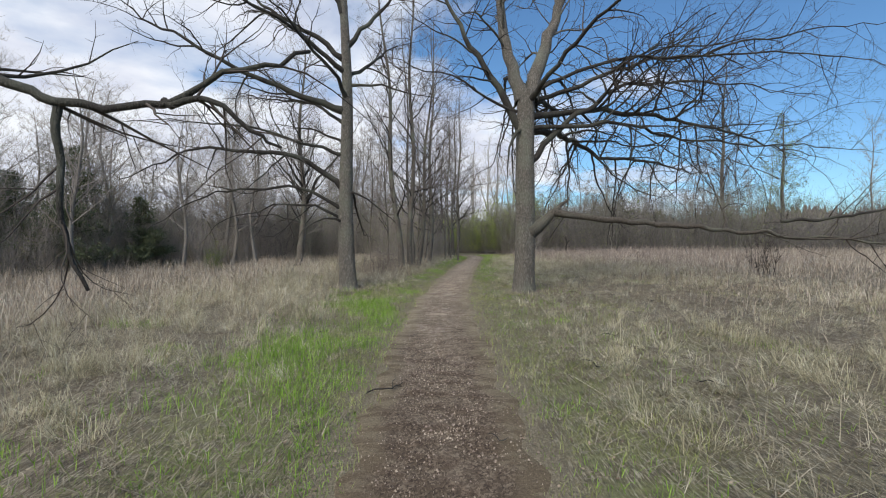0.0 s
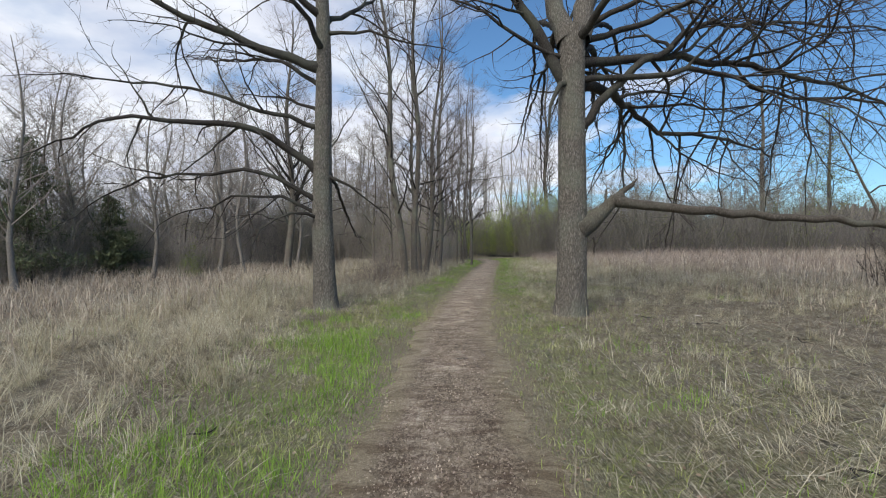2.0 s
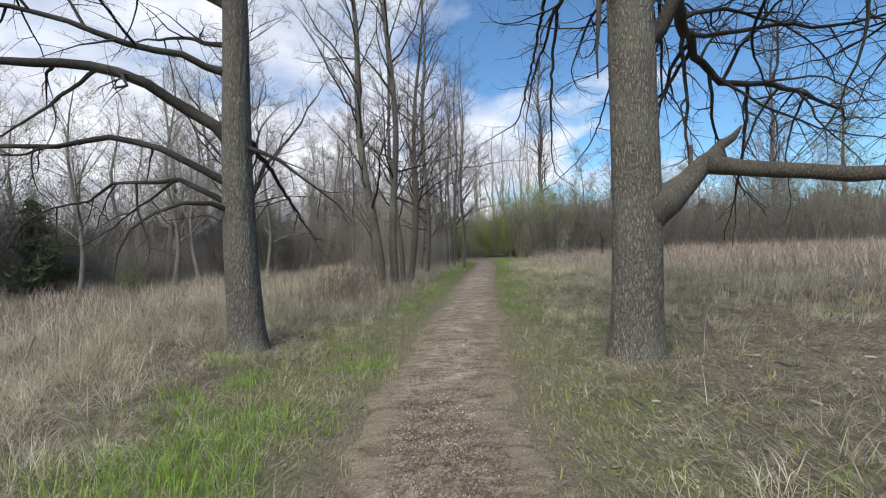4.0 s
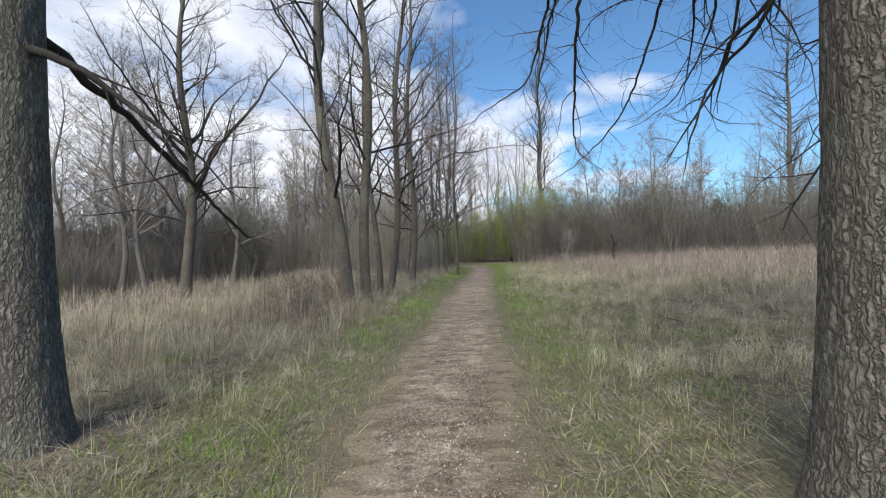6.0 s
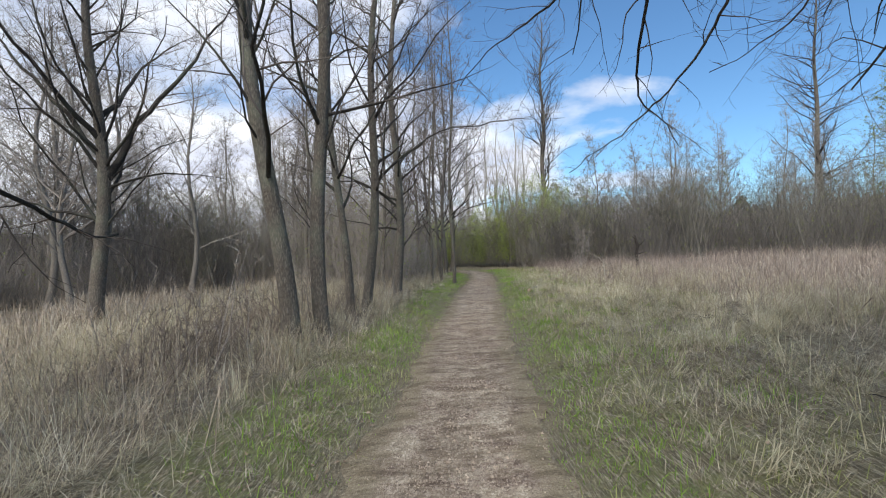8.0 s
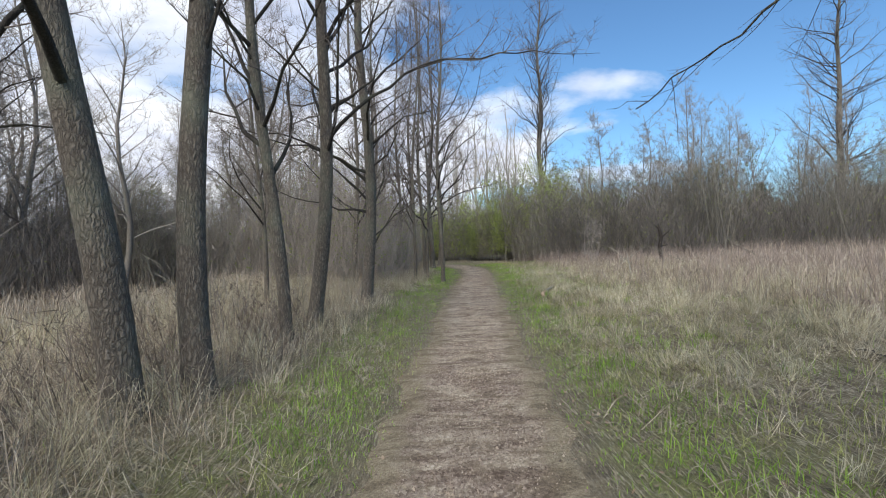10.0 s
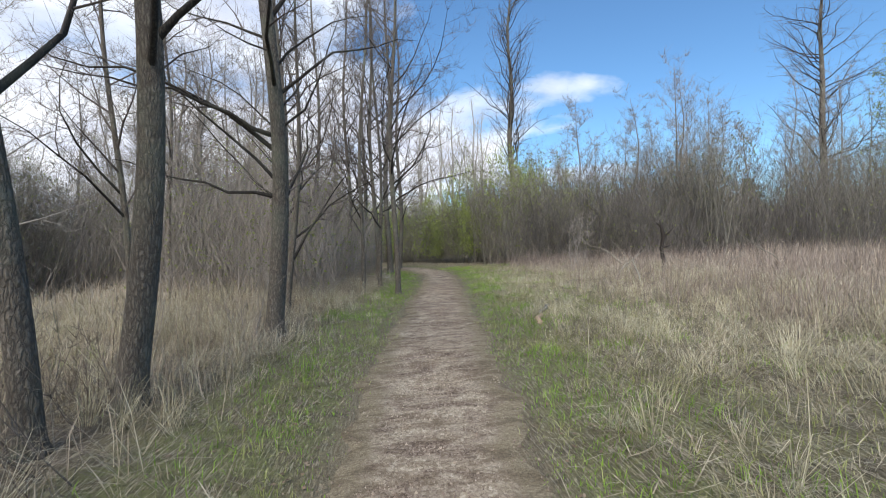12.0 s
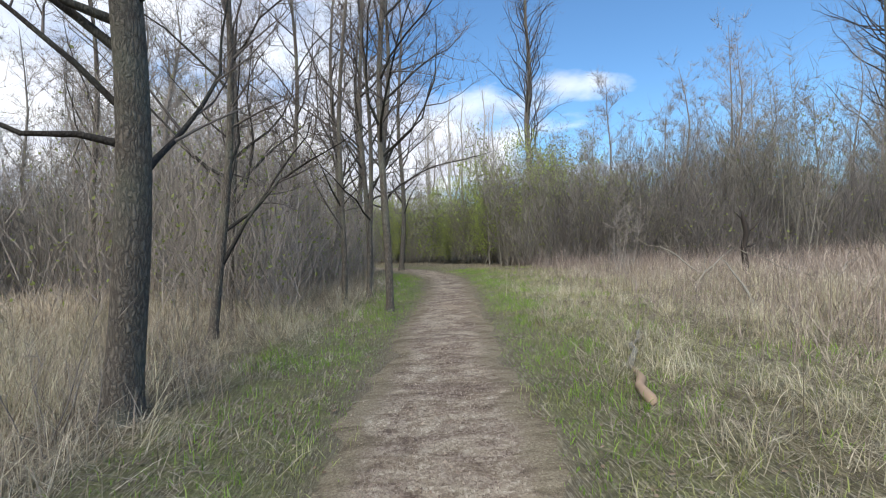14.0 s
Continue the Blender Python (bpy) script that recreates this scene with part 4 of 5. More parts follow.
def thicket_brush(strips, n, seed, twig, label, leaves=0):
    """The close tangle of stems and twigs between the shrubs, thick near the ground and thinning upwards."""
    npr = np.random.default_rng(seed)
    st = np.array(strips, float)
    long = np.hypot(st[:, 2] - st[:, 0], st[:, 3] - st[:, 1])
    which = npr.choice(len(st), n, p=long / long.sum())
    x0, y0, x1, y1, depth = st[which].T
    f, off = npr.random(n), npr.random(n) ** 1.4 * depth + npr.normal(0, 0.25, n)
    nx, ny = (y1 - y0) / long[which], (x0 - x1) / long[which]
    x, y = x0 + (x1 - x0) * f + nx * off, y0 + (y1 - y0) * f + ny * off
    away = 0.8 * waves(x, y, 0.8) + 0.5 * waves(y, x, 2.3)
    x, y = x + nx * away, y + ny * away
    top = 3.7 + 1.1 * waves(x, y, 0.55) + 0.7 * waves(y, x, 1.4) - 1.6 * smooth(2.2, 0.0, off)
    z = top * (1 - np.sqrt(npr.random(n))) * 1.25 + npr.uniform(0, 0.25, n)
    keep = np.abs(x - middle(y)) > 1.75
    c = np.stack([x, y, rise(x, y) + z], 1)[keep]
    k = len(c)
    d = npr.normal(0, 1, (k, 3)) * (0.42, 0.42, 0.35) + (0, 0, 1.0)
    d = d / np.linalg.norm(d, axis=1, keepdims=True) * npr.uniform(0.5, 1.7, (k, 1))
    w = np.cross(d, npr.normal(0, 1, (k, 3)))
    w = w / np.linalg.norm(w, axis=1, keepdims=True) * npr.uniform(0.0025, 0.0075, (k, 1))
    b = Buf()
    b.add(np.stack([c - w, c + w, c + d], 1), np.arange(k * 3).reshape(k, 3))
    brush = tagged(new("thicket_brush", b.mesh("thicket_brush", twig)), label, "brush", kind="stuff")
    if leaves:
        at = c[npr.integers(0, k, leaves)] + npr.normal(0, 0.2, (leaves, 3)) + (0, 0, 0.5)
        tagged(part("foliage", leaf_buf(npr, at, 0.04), LEAF, brush, "young yellow-green leaves"), kind="stuff")


thicket_brush(EAST[:5] + [(60, 26, 40, 33, 8)], 120000, 61, TWIG_DUSK, "grey-brown tangle of bare stems in the thicket", 14000)
thicket_brush([(5.6, 46.0, 1.8, 54, 5), (1.8, 54, -8, 61, 5), (7.2, 43, 4.9, 47, 6), (3.4, 50, 0.5, 53.5, 3)], 46000, 62, TWIG_THICKET, "olive-brown tangle of stems and young leaves behind the bend", 4000)
thicket_brush([(-2.8, 46, -8, 41.5, 6), (-8, 41.5, -13, 37, 6), (-13, 37, -18, 30, 6), (-18, 30, -21, 22, 6), (-21, 22, -25, 8, 6)], 110000, 63, TWIG_RED, "grey-brown tangle of bare stems at the meadow's edge", 9000)

thicket_brush([(0.3, 46.5, -0.3, 38.5, 5), (-0.3, 38.5, -1.8, 33.5, 4)], 26000, 64, TWIG_RED, "olive-grey brush of bare stems crowding under the row", 8000)


def far_woods():
    """The wood beyond, a closed ragged band round the meadow."""
    n = 3000
    npr = np.random.default_rng(17)
    b = Buf()
    for k, (rad, hgt) in enumerate(((66, 4.4), (84, 6.4))):
        a = np.linspace(0, 2 * math.pi, n, endpoint=False)
        rr = rad + 3 * np.sin(a * 7 + k) + npr.normal(0, 0.25, n)
        top = hgt + 0.5 * np.sin(a * 11 + k * 2) + 0.8 * np.sin(a * 37) + npr.normal(0, 0.45, n)
        x, y = rr * np.cos(a), 25 + rr * np.sin(a)
        z0 = rise(x, y)
        levels = [np.stack([x, y, z0 - 0.5], -1), np.stack([x, y, z0 + top * 0.5], -1), np.stack([x * 1.01, 25 + (y - 25) * 1.01, z0 + top], -1), np.stack([x * 1.06, 25 + (y - 25) * 1.06, z0 - 0.5], -1)]
        V = np.stack(levels, 0)
        j = np.arange(n)
        f = [np.stack([l * n + j, l * n + (j + 1) % n, (l + 1) * n + (j + 1) % n, (l + 1) * n + j], -1) for l in range(3)]
        b.add(V, np.concatenate(f))
    m, nt, bs = material("far_thicket", 1.0)
    tc = nt.nodes.new("ShaderNodeTexCoord").outputs["Object"]
    stems = noised(nt, mapped(nt, tc, (3.0, 3.0, 0.35)), 1.0, 6.0, 0.7)
    big = noised(nt, tc, 0.12, 3.0)
    col = ramp(nt, stems, [(0.3, (0.12, 0.108, 0.092)), (0.7, (0.33, 0.30, 0.255))])
    nt.links.new(mixed(nt, ramp(nt, big, [(0.45, 0.0), (0.7, 0.5)]), col, (0.17, 0.185, 0.095)), bs.inputs["Base Color"])
    bumped(nt, bs, stems, 1.0, 0.4)
    tagged(new("far_woods", b.mesh("far_woods", m)), "far grey-brown wood closing the meadow", "woods", kind="stuff")


far_woods()


def conifer(x, y, height, seed, label):
    rng, npr = random.Random(seed), np.random.default_rng(seed)
    root = new("conifer")
    root.matrix_world = place(x, y)
    tagged(root, label, "tree")
    t, c = Buf(), []
    tube(t, [Vector((0, 0, -0.2)), Vector((0.03, 0, height * 0.5)), Vector((0, 0.02, height))], [height * 0.022, height * 0.014, 0.01], 8)
    z = height * 0.06
    while z < height * 0.98:
        ln = (1 - z / height) ** 0.8 * height * 0.42 * rng.uniform(0.7, 1.15) + 0.1
        a = rng.uniform(0, 360)
        d = heading(a, rng.uniform(-5, 25))
        p0 = Vector((0, 0, z))
        tube(t, [p0, p0 + d * ln * 0.5, p0 + d * ln + Vector((0, 0, -0.06 * ln))], [0.02, 0.012, 0.004], 4)
        k = int(24 + ln * 75)
        s = npr.uniform(0.15, 1.05, k)
        c.append(np.array(p0) + np.array(d) * (ln * s)[:, None] + npr.normal(0, 0.10 + 0.07 * ln, (k, 3)) * np.array((1, 1, 0.6)))
        z += rng.uniform(0.05, 0.13)
    part("trunk", t, TWIG_SHADED, root)
    tagged(part("foliage", slivers(npr, np.concatenate(c), 11000, 0.30, 0.03), NEEDLE, root), kind="stuff")
    return root


for cx, cy, ch, cs in ((-20.2, 25.5, 7.0, 1), (-23.0, 25.0, 5.6, 2), (-18.6, 28.5, 4.4, 3), (-25.5, 27.0, 6.0, 5), (-28.0, 22.0, 5.5, 6)):
    conifer(cx, cy, ch, cs, "dark green conifer at the meadow's edge")["group"] = "conifers at the meadow's edge"
conifer(21.5, 46.5, 4.0, 4, "dark conifer inside the thicket")

# lone bushes and saplings in the meadow and under the row
shrub(400, 1.9, 0.8, 16, (11.46, 16.55), "bare low bush alone in the dry meadow", TWIG_SHADED, fine=1600)
shrub(401, 2.4, 0.7, 5, (7.6, 37.8), "bare leaning sapling before the thicket", TWIG_GREY)
UNDER = [shrub(410, 1.9, 0.9, 5, (-2.4, 20.4), "thin brown saplings in the dry grass", TWIG_RED, fine=160), shrub(411, 2.3, 0.7, 4, (-2.7, 25.2), "thin brown saplings in the dry grass", TWIG_THICKET, fine=160)]
for i in range(20):
    y = PLOT.uniform(17, 44)
    x = float(middle(y)) - PLOT.uniform(2.3, 6.5) * (1 if y < 34 else 0.9)
    s = PLOT.uniform(0.45, 1.05)
    copy_thing(UNDER[i % 2], place(x, y, 0.02) @ pose(0, 0, 0, PLOT.uniform(-8, 8), PLOT.uniform(-8, 8), PLOT.uniform(0, 360)) @ Matrix.Diagonal((s, s, s, 1)))["group"] = "saplings under the row"


BRAMBLE = shrub(420, 1.5, 1.3, 12, (-2.9, 21.0), "dark tangled brambles at the foot of the row", twig_material("bramble_stems", (0.085, 0.068, 0.056), (0.23, 0.19, 0.158)), fine=900)
for i in range(26):
    y = PLOT.uniform(18.6, 27.5)
    x = float(middle(y)) - PLOT.uniform(2.4, 4.3)
    k = PLOT.uniform(0.4, 0.75)
    copy_thing(BRAMBLE, place(x, y, 0.02) @ pose(0, 0, 0, PLOT.uniform(-30, 30), PLOT.uniform(-30, 30), PLOT.uniform(0, 360)) @ Matrix.Diagonal((k, k, k, 1)))["group"] = "brambles under the row"


def snag(x, y):
    rng = random.Random(3)
    b = Buf()
    pts = [Vector((0.02, 0, -0.1)), Vector((0.0, 0, 0.35)), Vector((-0.05, 0.02, 0.75)), Vector((0.02, 0.0, 1.1)), Vector((-0.05, 0.0, 1.38)), Vector((-0.10, 0.0, 1.62))]
    tube(b, pts, [0.085, 0.068, 0.06, 0.066, 0.055, 0.025], 9, True)
    for i, way, ln in ((3, (0.5, -0.1, 0.5), 0.5), (4, (-0.5, 0.2, 0.6), 0.3), (2, (0.6, 0.1, 0.15), 0.4)):
        d = Vector(way).normalized()
        tube(b, [pts[i], pts[i] + d * ln * 0.5 + Vector((0, 0, rng.uniform(-0.05, 0.05))), pts[i] + d * ln], [0.03, 0.02, 0.007], 6, True)
    # near-black wood, darker than the other twig colours
    ob = new("dead_snag", b.mesh("dead_snag", twig_material("near_black_wood", (0.012, 0.010, 0.009), (0.05, 0.042, 0.036))))
    ob.matrix_world = place(x, y)
    tagged(ob, "short crooked dark dead trunk before the thicket", "snag")


snag(9.48, 35.57)


def fallen_branch(x, y):
    rng = random.Random(9)
    root = new("fallen_branch")
    root.matrix_world = place(x, y, 0.045) @ pose(0, 0, 0, 0, 0, 74)
    tagged(root, "broken crooked branch lying in the grass beside the path", "fallen branch")
    spine = [Vector((0.22 * i, 0.035 * math.sin(i * 1.9) - 0.004 * i * i, 0.08 + 0.02 * math.sin(i * 1.3) + 0.006 * i)) for i in range(11)]
    b = Buf()
    tube(b, spine[3:], [0.012] + [0.036 * rng.uniform(0.75, 1.15) * (1 - 0.04 * i) for i in range(7)], 9, True)
    part("branch", b, BARK_WOOD, root)
    w = Buf()
    tube(w, [spine[0] + Vector((-0.09, 0.02, -0.02)), spine[0] + Vector((-0.05, 0, 0.0))] + spine[:4] + [spine[4] + Vector((0, 0, 0.02))], [0.012, 0.042, 0.048, 0.036, 0.038, 0.030, 0.008], 10, True)
    part("bare_wood", w, WOOD_RAW, root, "tan wood where the bark is gone")


fallen_branch(3.15, 28.6)


def dead_limb(x, y, length, turn, tilt, seed):
    rng = random.Random(seed)
    bufs = Buf(), Buf()
    root = new("dead_limb")
    root.matrix_world = place(x, y) @ pose(0, 0, 0.12, 0, 0, turn)
    tagged(root, "grey fallen limb propped in the dry weeds", "fallen branch", "fallen limbs before the thicket")
    arc_limb(rng, bufs, Vector((0, 0, -0.05)), 0, tilt, -0.5 * tilt, 0, length, 0.024, dict(OLD_STYLE, per_m=(1.6, 2.0, 0), seg=(0.4, 0.3, 0.25), longest=(0.9, 0.4, 0), stout=0.0), tip=0.2)
    part("bough", bufs[0], TWIG_THICKET, root)


for i, (x, y, ln, turn, tilt) in enumerate(((9.6, 33.6, 2.6, 20, 14), (10.4, 34.2, 2.2, 160, 22), (11.4, 33.2, 3.0, 70, 12), (12.6, 34.4, 2.4, 200, 26), (8.3, 34.9, 2.2, 130, 30), (7.0, 33.8, 1.8, 35, 38), (13.6, 33.0, 2.4, 10, 16), (6.6, 31.8, 1.6, 60, 40))):
    dead_limb(x, y, ln, turn, tilt, 700 + i)


def stick(x, y, length, r, turn, seed):
    rng = random.Random(seed)
    b = Buf()
    n = 7
    pts = [Vector((length * (i / n - 0.5), rng.gauss(0, 0.02) + 0.05 * math.sin(i), 0.035 + rng.uniform(0, 0.02))) for i in range(n + 1)]
    tube(b, pts, [0.3 * r] + [r * rng.uniform(0.8, 1.1) for _ in range(n - 1)] + [0.3 * r], 6, True)
    if length > 0.5:
        tube(b, [pts[4], pts[4] + Vector((0.10, 0.09, 0.03)), pts[4] + Vector((0.22, 0.15, 0.02))], [r * 0.6, r * 0.5, r * 0.2], 5, True)
    ob = new("fallen_stick", b.mesh("fallen_stick", BARK_LIMB_SHADED))
    ob.matrix_world = place(x, y) @ pose(0, 0, 0, 0, 0, turn)
    tagged(ob, "dark broken stick lying on the ground", "stick", "fallen sticks")


for i, (x, y) in enumerate(((0.42, 3.4), (-0.55, 4.6), (1.7, 5.2), (2.6, 4.4), (3.6, 8.9), (4.6, 10.2), (6.2, 9.4), (2.4, 6.6), (-1.9, 7.4), (-2.4, 15.4), (-3.2, 15.9), (-2.1, 16.3), (-2.7, 17.0), (3.4, 12.2), (4.1, 11.5), (2.6, 15.9), (3.9, 18.2), (-2.0, 13.5), (0.1, 9.7), (4.9, 22.6))):
    stick(x, y, 0.16 + 0.05 * (i * 7 % 9), 0.004 + 0.0007 * (i * 5 % 6), i * 53.0, 600 + i)


def splinter(x, y, length, turn):
    b = Buf()
    h, w = 0.012, length * 0.3
    V = [(-length / 2, -w / 2, 0), (length / 2, -w / 3, 0), (length / 2.4, w / 2, 0), (-length / 2.2, w / 3, 0)]
    b.add(V + [(x0 * 0.9, y0 * 0.9, h) for x0, y0, _ in V], [[3, 2, 1, 0], [4, 5, 6, 7], [0, 1, 5, 4], [1, 2, 6, 5], [2, 3, 7, 6], [3, 0, 4, 7]])
    ob = new("wood_splinter", b.mesh("wood_splinter", TWIG_PALE, False))
    ob.matrix_world = place(x, y, -0.03) @ pose(0, 0, 0, 4, 6, turn)
    tagged(ob, "pale wood splinter on the ground near the broken limb", "splinter", "splinters by the broken limb")


for i, (x, y) in enumerate(((1.75, 11.4), (3.1, 12.3), (3.45, 12.75), (3.8, 11.9), (2.9, 11.2), (4.4, 12.4), (3.2, 10.6))):
    splinter(x, y, 0.07 + 0.025 * (i % 3), i * 71.0)


# ---- grass, litter and loose chips ----
def blade_buf(npr, x, y, length, width, lean, droop, az=None, lift=0.0):
    """Blades: a quad and a tip each. lean: degrees from upright; droop: how far the tip bends over."""
    n = len(x)
    az = npr.uniform(0, 2 * math.pi, n) if az is None else az
    out = np.stack([np.cos(az), np.sin(az), np.zeros(n)], 1)
    face = az + math.pi / 2 + npr.normal(0, 0.6, n)
    side = np.stack([np.cos(face), np.sin(face), np.zeros(n)], 1) * (width * 0.5)[:, None]
    l = np.radians(lean)
    base = np.stack([x, y, rise(x, y) - 0.01 + lift * npr.random(n)], 1)
    up = np.array([0, 0, 1.0])
    d1 = out * np.sin(l)[:, None] + up * np.cos(l)[:, None]
    l2 = np.minimum(l + np.radians(droop), math.radians(100))
    d2 = out * np.sin(l2)[:, None] + up * np.cos(l2)[:, None]
    mid = base + d1 * (length * 0.55)[:, None]
    tip = mid + d2 * (length * 0.45)[:, None]
    floor = rise(tip[:, 0], tip[:, 1]) + 0.012 + lift * 0.4 * npr.random(n)
    tip[:, 2] = np.maximum(tip[:, 2], floor)
    V = np.stack([base - side, base + side, mid - side * 0.8, mid + side * 0.8, tip], 1)
    i = np.arange(n)[:, None] * 5
    b = Buf()
    b.add(V, i + np.array([[0, 1, 3, 2]]), i + np.array([[2, 3, 4]]))
    return b


def scatter(npr, n, x0, x1, y0, y1, keep):
    """n random places, of which those stay that keep(x, y) in 0..1 allows."""
    x, y = npr.uniform(x0, x1, n), npr.uniform(y0, y1, n)
    k = npr.random(n) < keep(x, y)
    return x[k], y[k]


def clumped(x, y, k=2.6):
    return np.clip(0.55 + 0.75 * waves(x, y, k) + 0.35 * waves(y, x, k * 2.7), 0.08, 1)


def tall(x, y):
    """How tall the dry grass stands at a place, in metres."""
    s = x - middle(y)
    near = 0.7 * smooth(14, 19, y)
    left = 0.16 + 0.52 * smooth(-1.6 + near * 0.5, -3.6 + near * 1.6, s) * smooth(2, 12, y + 1.5 * waves(x, y, 0.7) - 0.8 * (s + 3)) + 0.16 * smooth(-3.5, -7, s)
    right = 0.21 + 0.13 * smooth(14, 19, y) + 0.30 * smooth(2.4, 5.5, s) * smooth(14, 21, y) + 0.20 * smooth(7, 12, s)
    return np.where(s < 0, left, right) * (0.82 + 0.34 * waves(x, y, 0.85) + 0.12 * waves(y, x, 2.1))


def grass_layers():
    npr = np.random.default_rng(8)

    def bare(x, y):
        t1 = np.hypot(x + 2.97, y - 14.64)
        t2 = np.hypot(x - 2.25, y - 13.10)
        return smooth(0.33, 0.6, t1) * smooth(0.36, 0.75, t2)

    def under(x, y):
        return np.maximum(smooth(5.5, 2.0, np.hypot(x - 4.4, y - 11.0)), smooth(2.6, 1.0, np.hypot(x + 2.4, y - 13.9)))

    def shady(x, y):
        s = x - middle(y)
        return smooth(-1.9, -2.5, s) * smooth(-5.2, -4.2, s) * smooth(17.5, 19.5, y) * smooth(29, 26, y)

    # matted straw lying about
    def mat(x, y):
        s = np.abs(x - middle(y))
        return smooth(0.62, 1.2, s) * np.clip(0.55 + 0.6 * waves(x, y, 1.7), 0.15, 1) * bare(x, y) * (1 - 0.6 * shady(x, y))
    x, y = scatter(npr, 165000, -6, 8, 0.6, 30, mat)
    n = len(x)
    b = blade_buf(npr, x, y, npr.uniform(0.10, 0.34, n), npr.uniform(0.0035, 0.008, n), npr.uniform(55, 92, n), npr.uniform(0, 25, n), lift=0.045)
    tagged(new("matted_grass", b.mesh("matted_grass", THATCH, False)), "matted dry straw lying on the meadow", "grass", kind="stuff")

    # standing dry grass near the path
    def dry(x, y):
        s = x - middle(y)
        return smooth(0.85, np.where(y > 17, 1.6, 2.2), np.abs(s)) * clumped(x, y) * bare(x, y) * (1 - 0.55 * under(x, y)) * (1 - 0.5 * shady(x, y))
    cx, cy = scatter(npr, 16500, -9, 11, 0.4, 40, dry)
    per = npr.integers(12, 34, len(cx))
    t = np.repeat(np.arange(len(cx)), per)
    n = len(t)
    az = npr.uniform(0, 2 * math.pi, n)
    wide = (0.03 + 0.10 * npr.random(len(cx)))[t]
    rad = wide * np.sqrt(npr.random(n))
    x, y = cx[t] + rad * np.cos(az), cy[t] + rad * np.sin(az)
    off = np.abs(x - middle(y)) > 0.8
    x, y, t, az, rad, wide = x[off], y[off], t[off], az[off], rad[off], wide[off]
    n = len(t)
    one = npr.uniform(0.55, 1.3, len(cx))[t]
    bow = npr.uniform(0, 2 * math.pi, len(cx))[t]
    h = tall(x, y) * one * npr.uniform(0.45, 1.25, n)
    az = np.where(npr.random(n) < 0.4, bow + npr.normal(0, 0.5, n), az)
    b = blade_buf(npr, x, y, h, npr.uniform(0.002, 0.0052, n) * (0.8 + 0.05 * np.abs(x - middle(y))), 5 + 36 * rad / wide + np.abs(npr.normal(0, 20, n)), npr.uniform(8, 95, n), az)
    tagged(new("dry_grass", b.mesh("dry_grass", STRAW, False)), "standing tufts of dry straw-coloured grass beside the path", "grass", kind="stuff")

    # pale tufts bent over in arcs
    def arched(x, y):
        s = x - middle(y)
        side = np.where(s > 0, smooth(1.0, 2.0, s), smooth(-1.5, -2.6, s))
        return side * np.clip(0.5 + 0.9 * waves(x + 5, y, 2.1), 0.05, 1) * bare(x, y) * (1 - 0.8 * under(x, y)) * (1 - 0.35 * shady(x, y))
    cx, cy = scatter(npr, 5200, -7, 9, 0.6, 36, arched)
    per = npr.integers(16, 54, len(cx))
    t = np.repeat(np.arange(len(cx)), per)
    n = len(t)
    bow = npr.uniform(0, 2 * math.pi, len(cx))[t] + npr.normal(0, 0.75, n)
    x, y = cx[t] + npr.normal(0, 0.05, n), cy[t] + npr.normal(0, 0.05, n)
    h = (0.22 + 0.75 * tall(x, y)) * npr.uniform(0.6, 1.3, n)
    b = blade_buf(npr, x, y, h, npr.uniform(0.0024, 0.0055, n), npr.uniform(10, 75, n), npr.uniform(30, 110, n), bow)
    tagged(new("arched_grass", b.mesh("arched_grass", STRAW_PALE, False)), "pale bleached grass tufts bent over in arcs", "grass", kind="stuff")

    # the taller meadow farther off
    def far(x, y):
        s = np.abs(x - middle(y))
        return smooth(4.5, 8, s) * np.clip(0.6 + 0.6 * waves(x, y, 0.9), 0.25, 1) * np.where((x > 40) | (x < -30), 0.35, 1)
    x, y = scatter(npr, 185000, -36, 48, 2, 50, far)
    n = len(x)
    h = (tall(x, y) + 0.10) * npr.uniform(0.5, 1.2, n) * (0.6 + 0.6 * clumped(x, y + 4, 1.6))
    b = blade_buf(npr, x, y, h, npr.uniform(0.010, 0.022, n), np.abs(npr.normal(0, 24, n)) + 3, npr.uniform(5, 80, n))
    tagged(new("meadow_grass", b.mesh("meadow_grass", STRAW_RED, False)), "tall reddish-tan dry grass across the meadow", "grass", kind="stuff")

    # pale dead stalks, broken and leaning
    def stalk(x, y):
        s = np.abs(x - middle(y))
        return smooth(1.1, 2.0, s) * clumped(x, y, 1.4) * bare(x, y)
    x, y = scatter(npr, 15000, -7, 9, 0.8, 36, stalk)
    n = len(x)
    lie = npr.random(n) < 0.8
    b = blade_buf(npr, x, y, npr.uniform(0.25, 0.75, n), npr.uniform(0.003, 0.006, n), np.where(lie, npr.uniform(65, 88, n), npr.uniform(2, 35, n)), npr.uniform(0, 22, n))
    tagged(new("dead_stalks", b.mesh("dead_stalks", STRAW, False)), "pale broken dead stalks among the grass", "grass", kind="stuff")

    # brown brush under the row and in the far part of the meadow
    def brush(x, y):
        s = x - middle(y)
        return (smooth(-1.5, -2.6, s) * smooth(-6.0, -4.0, s) * smooth(15, 19, y) + smooth(1.9 + 2.4 * smooth(31, 24, y), 5.4, s) * smooth(18, 27, y)) * clumped(x, y, 1.8)
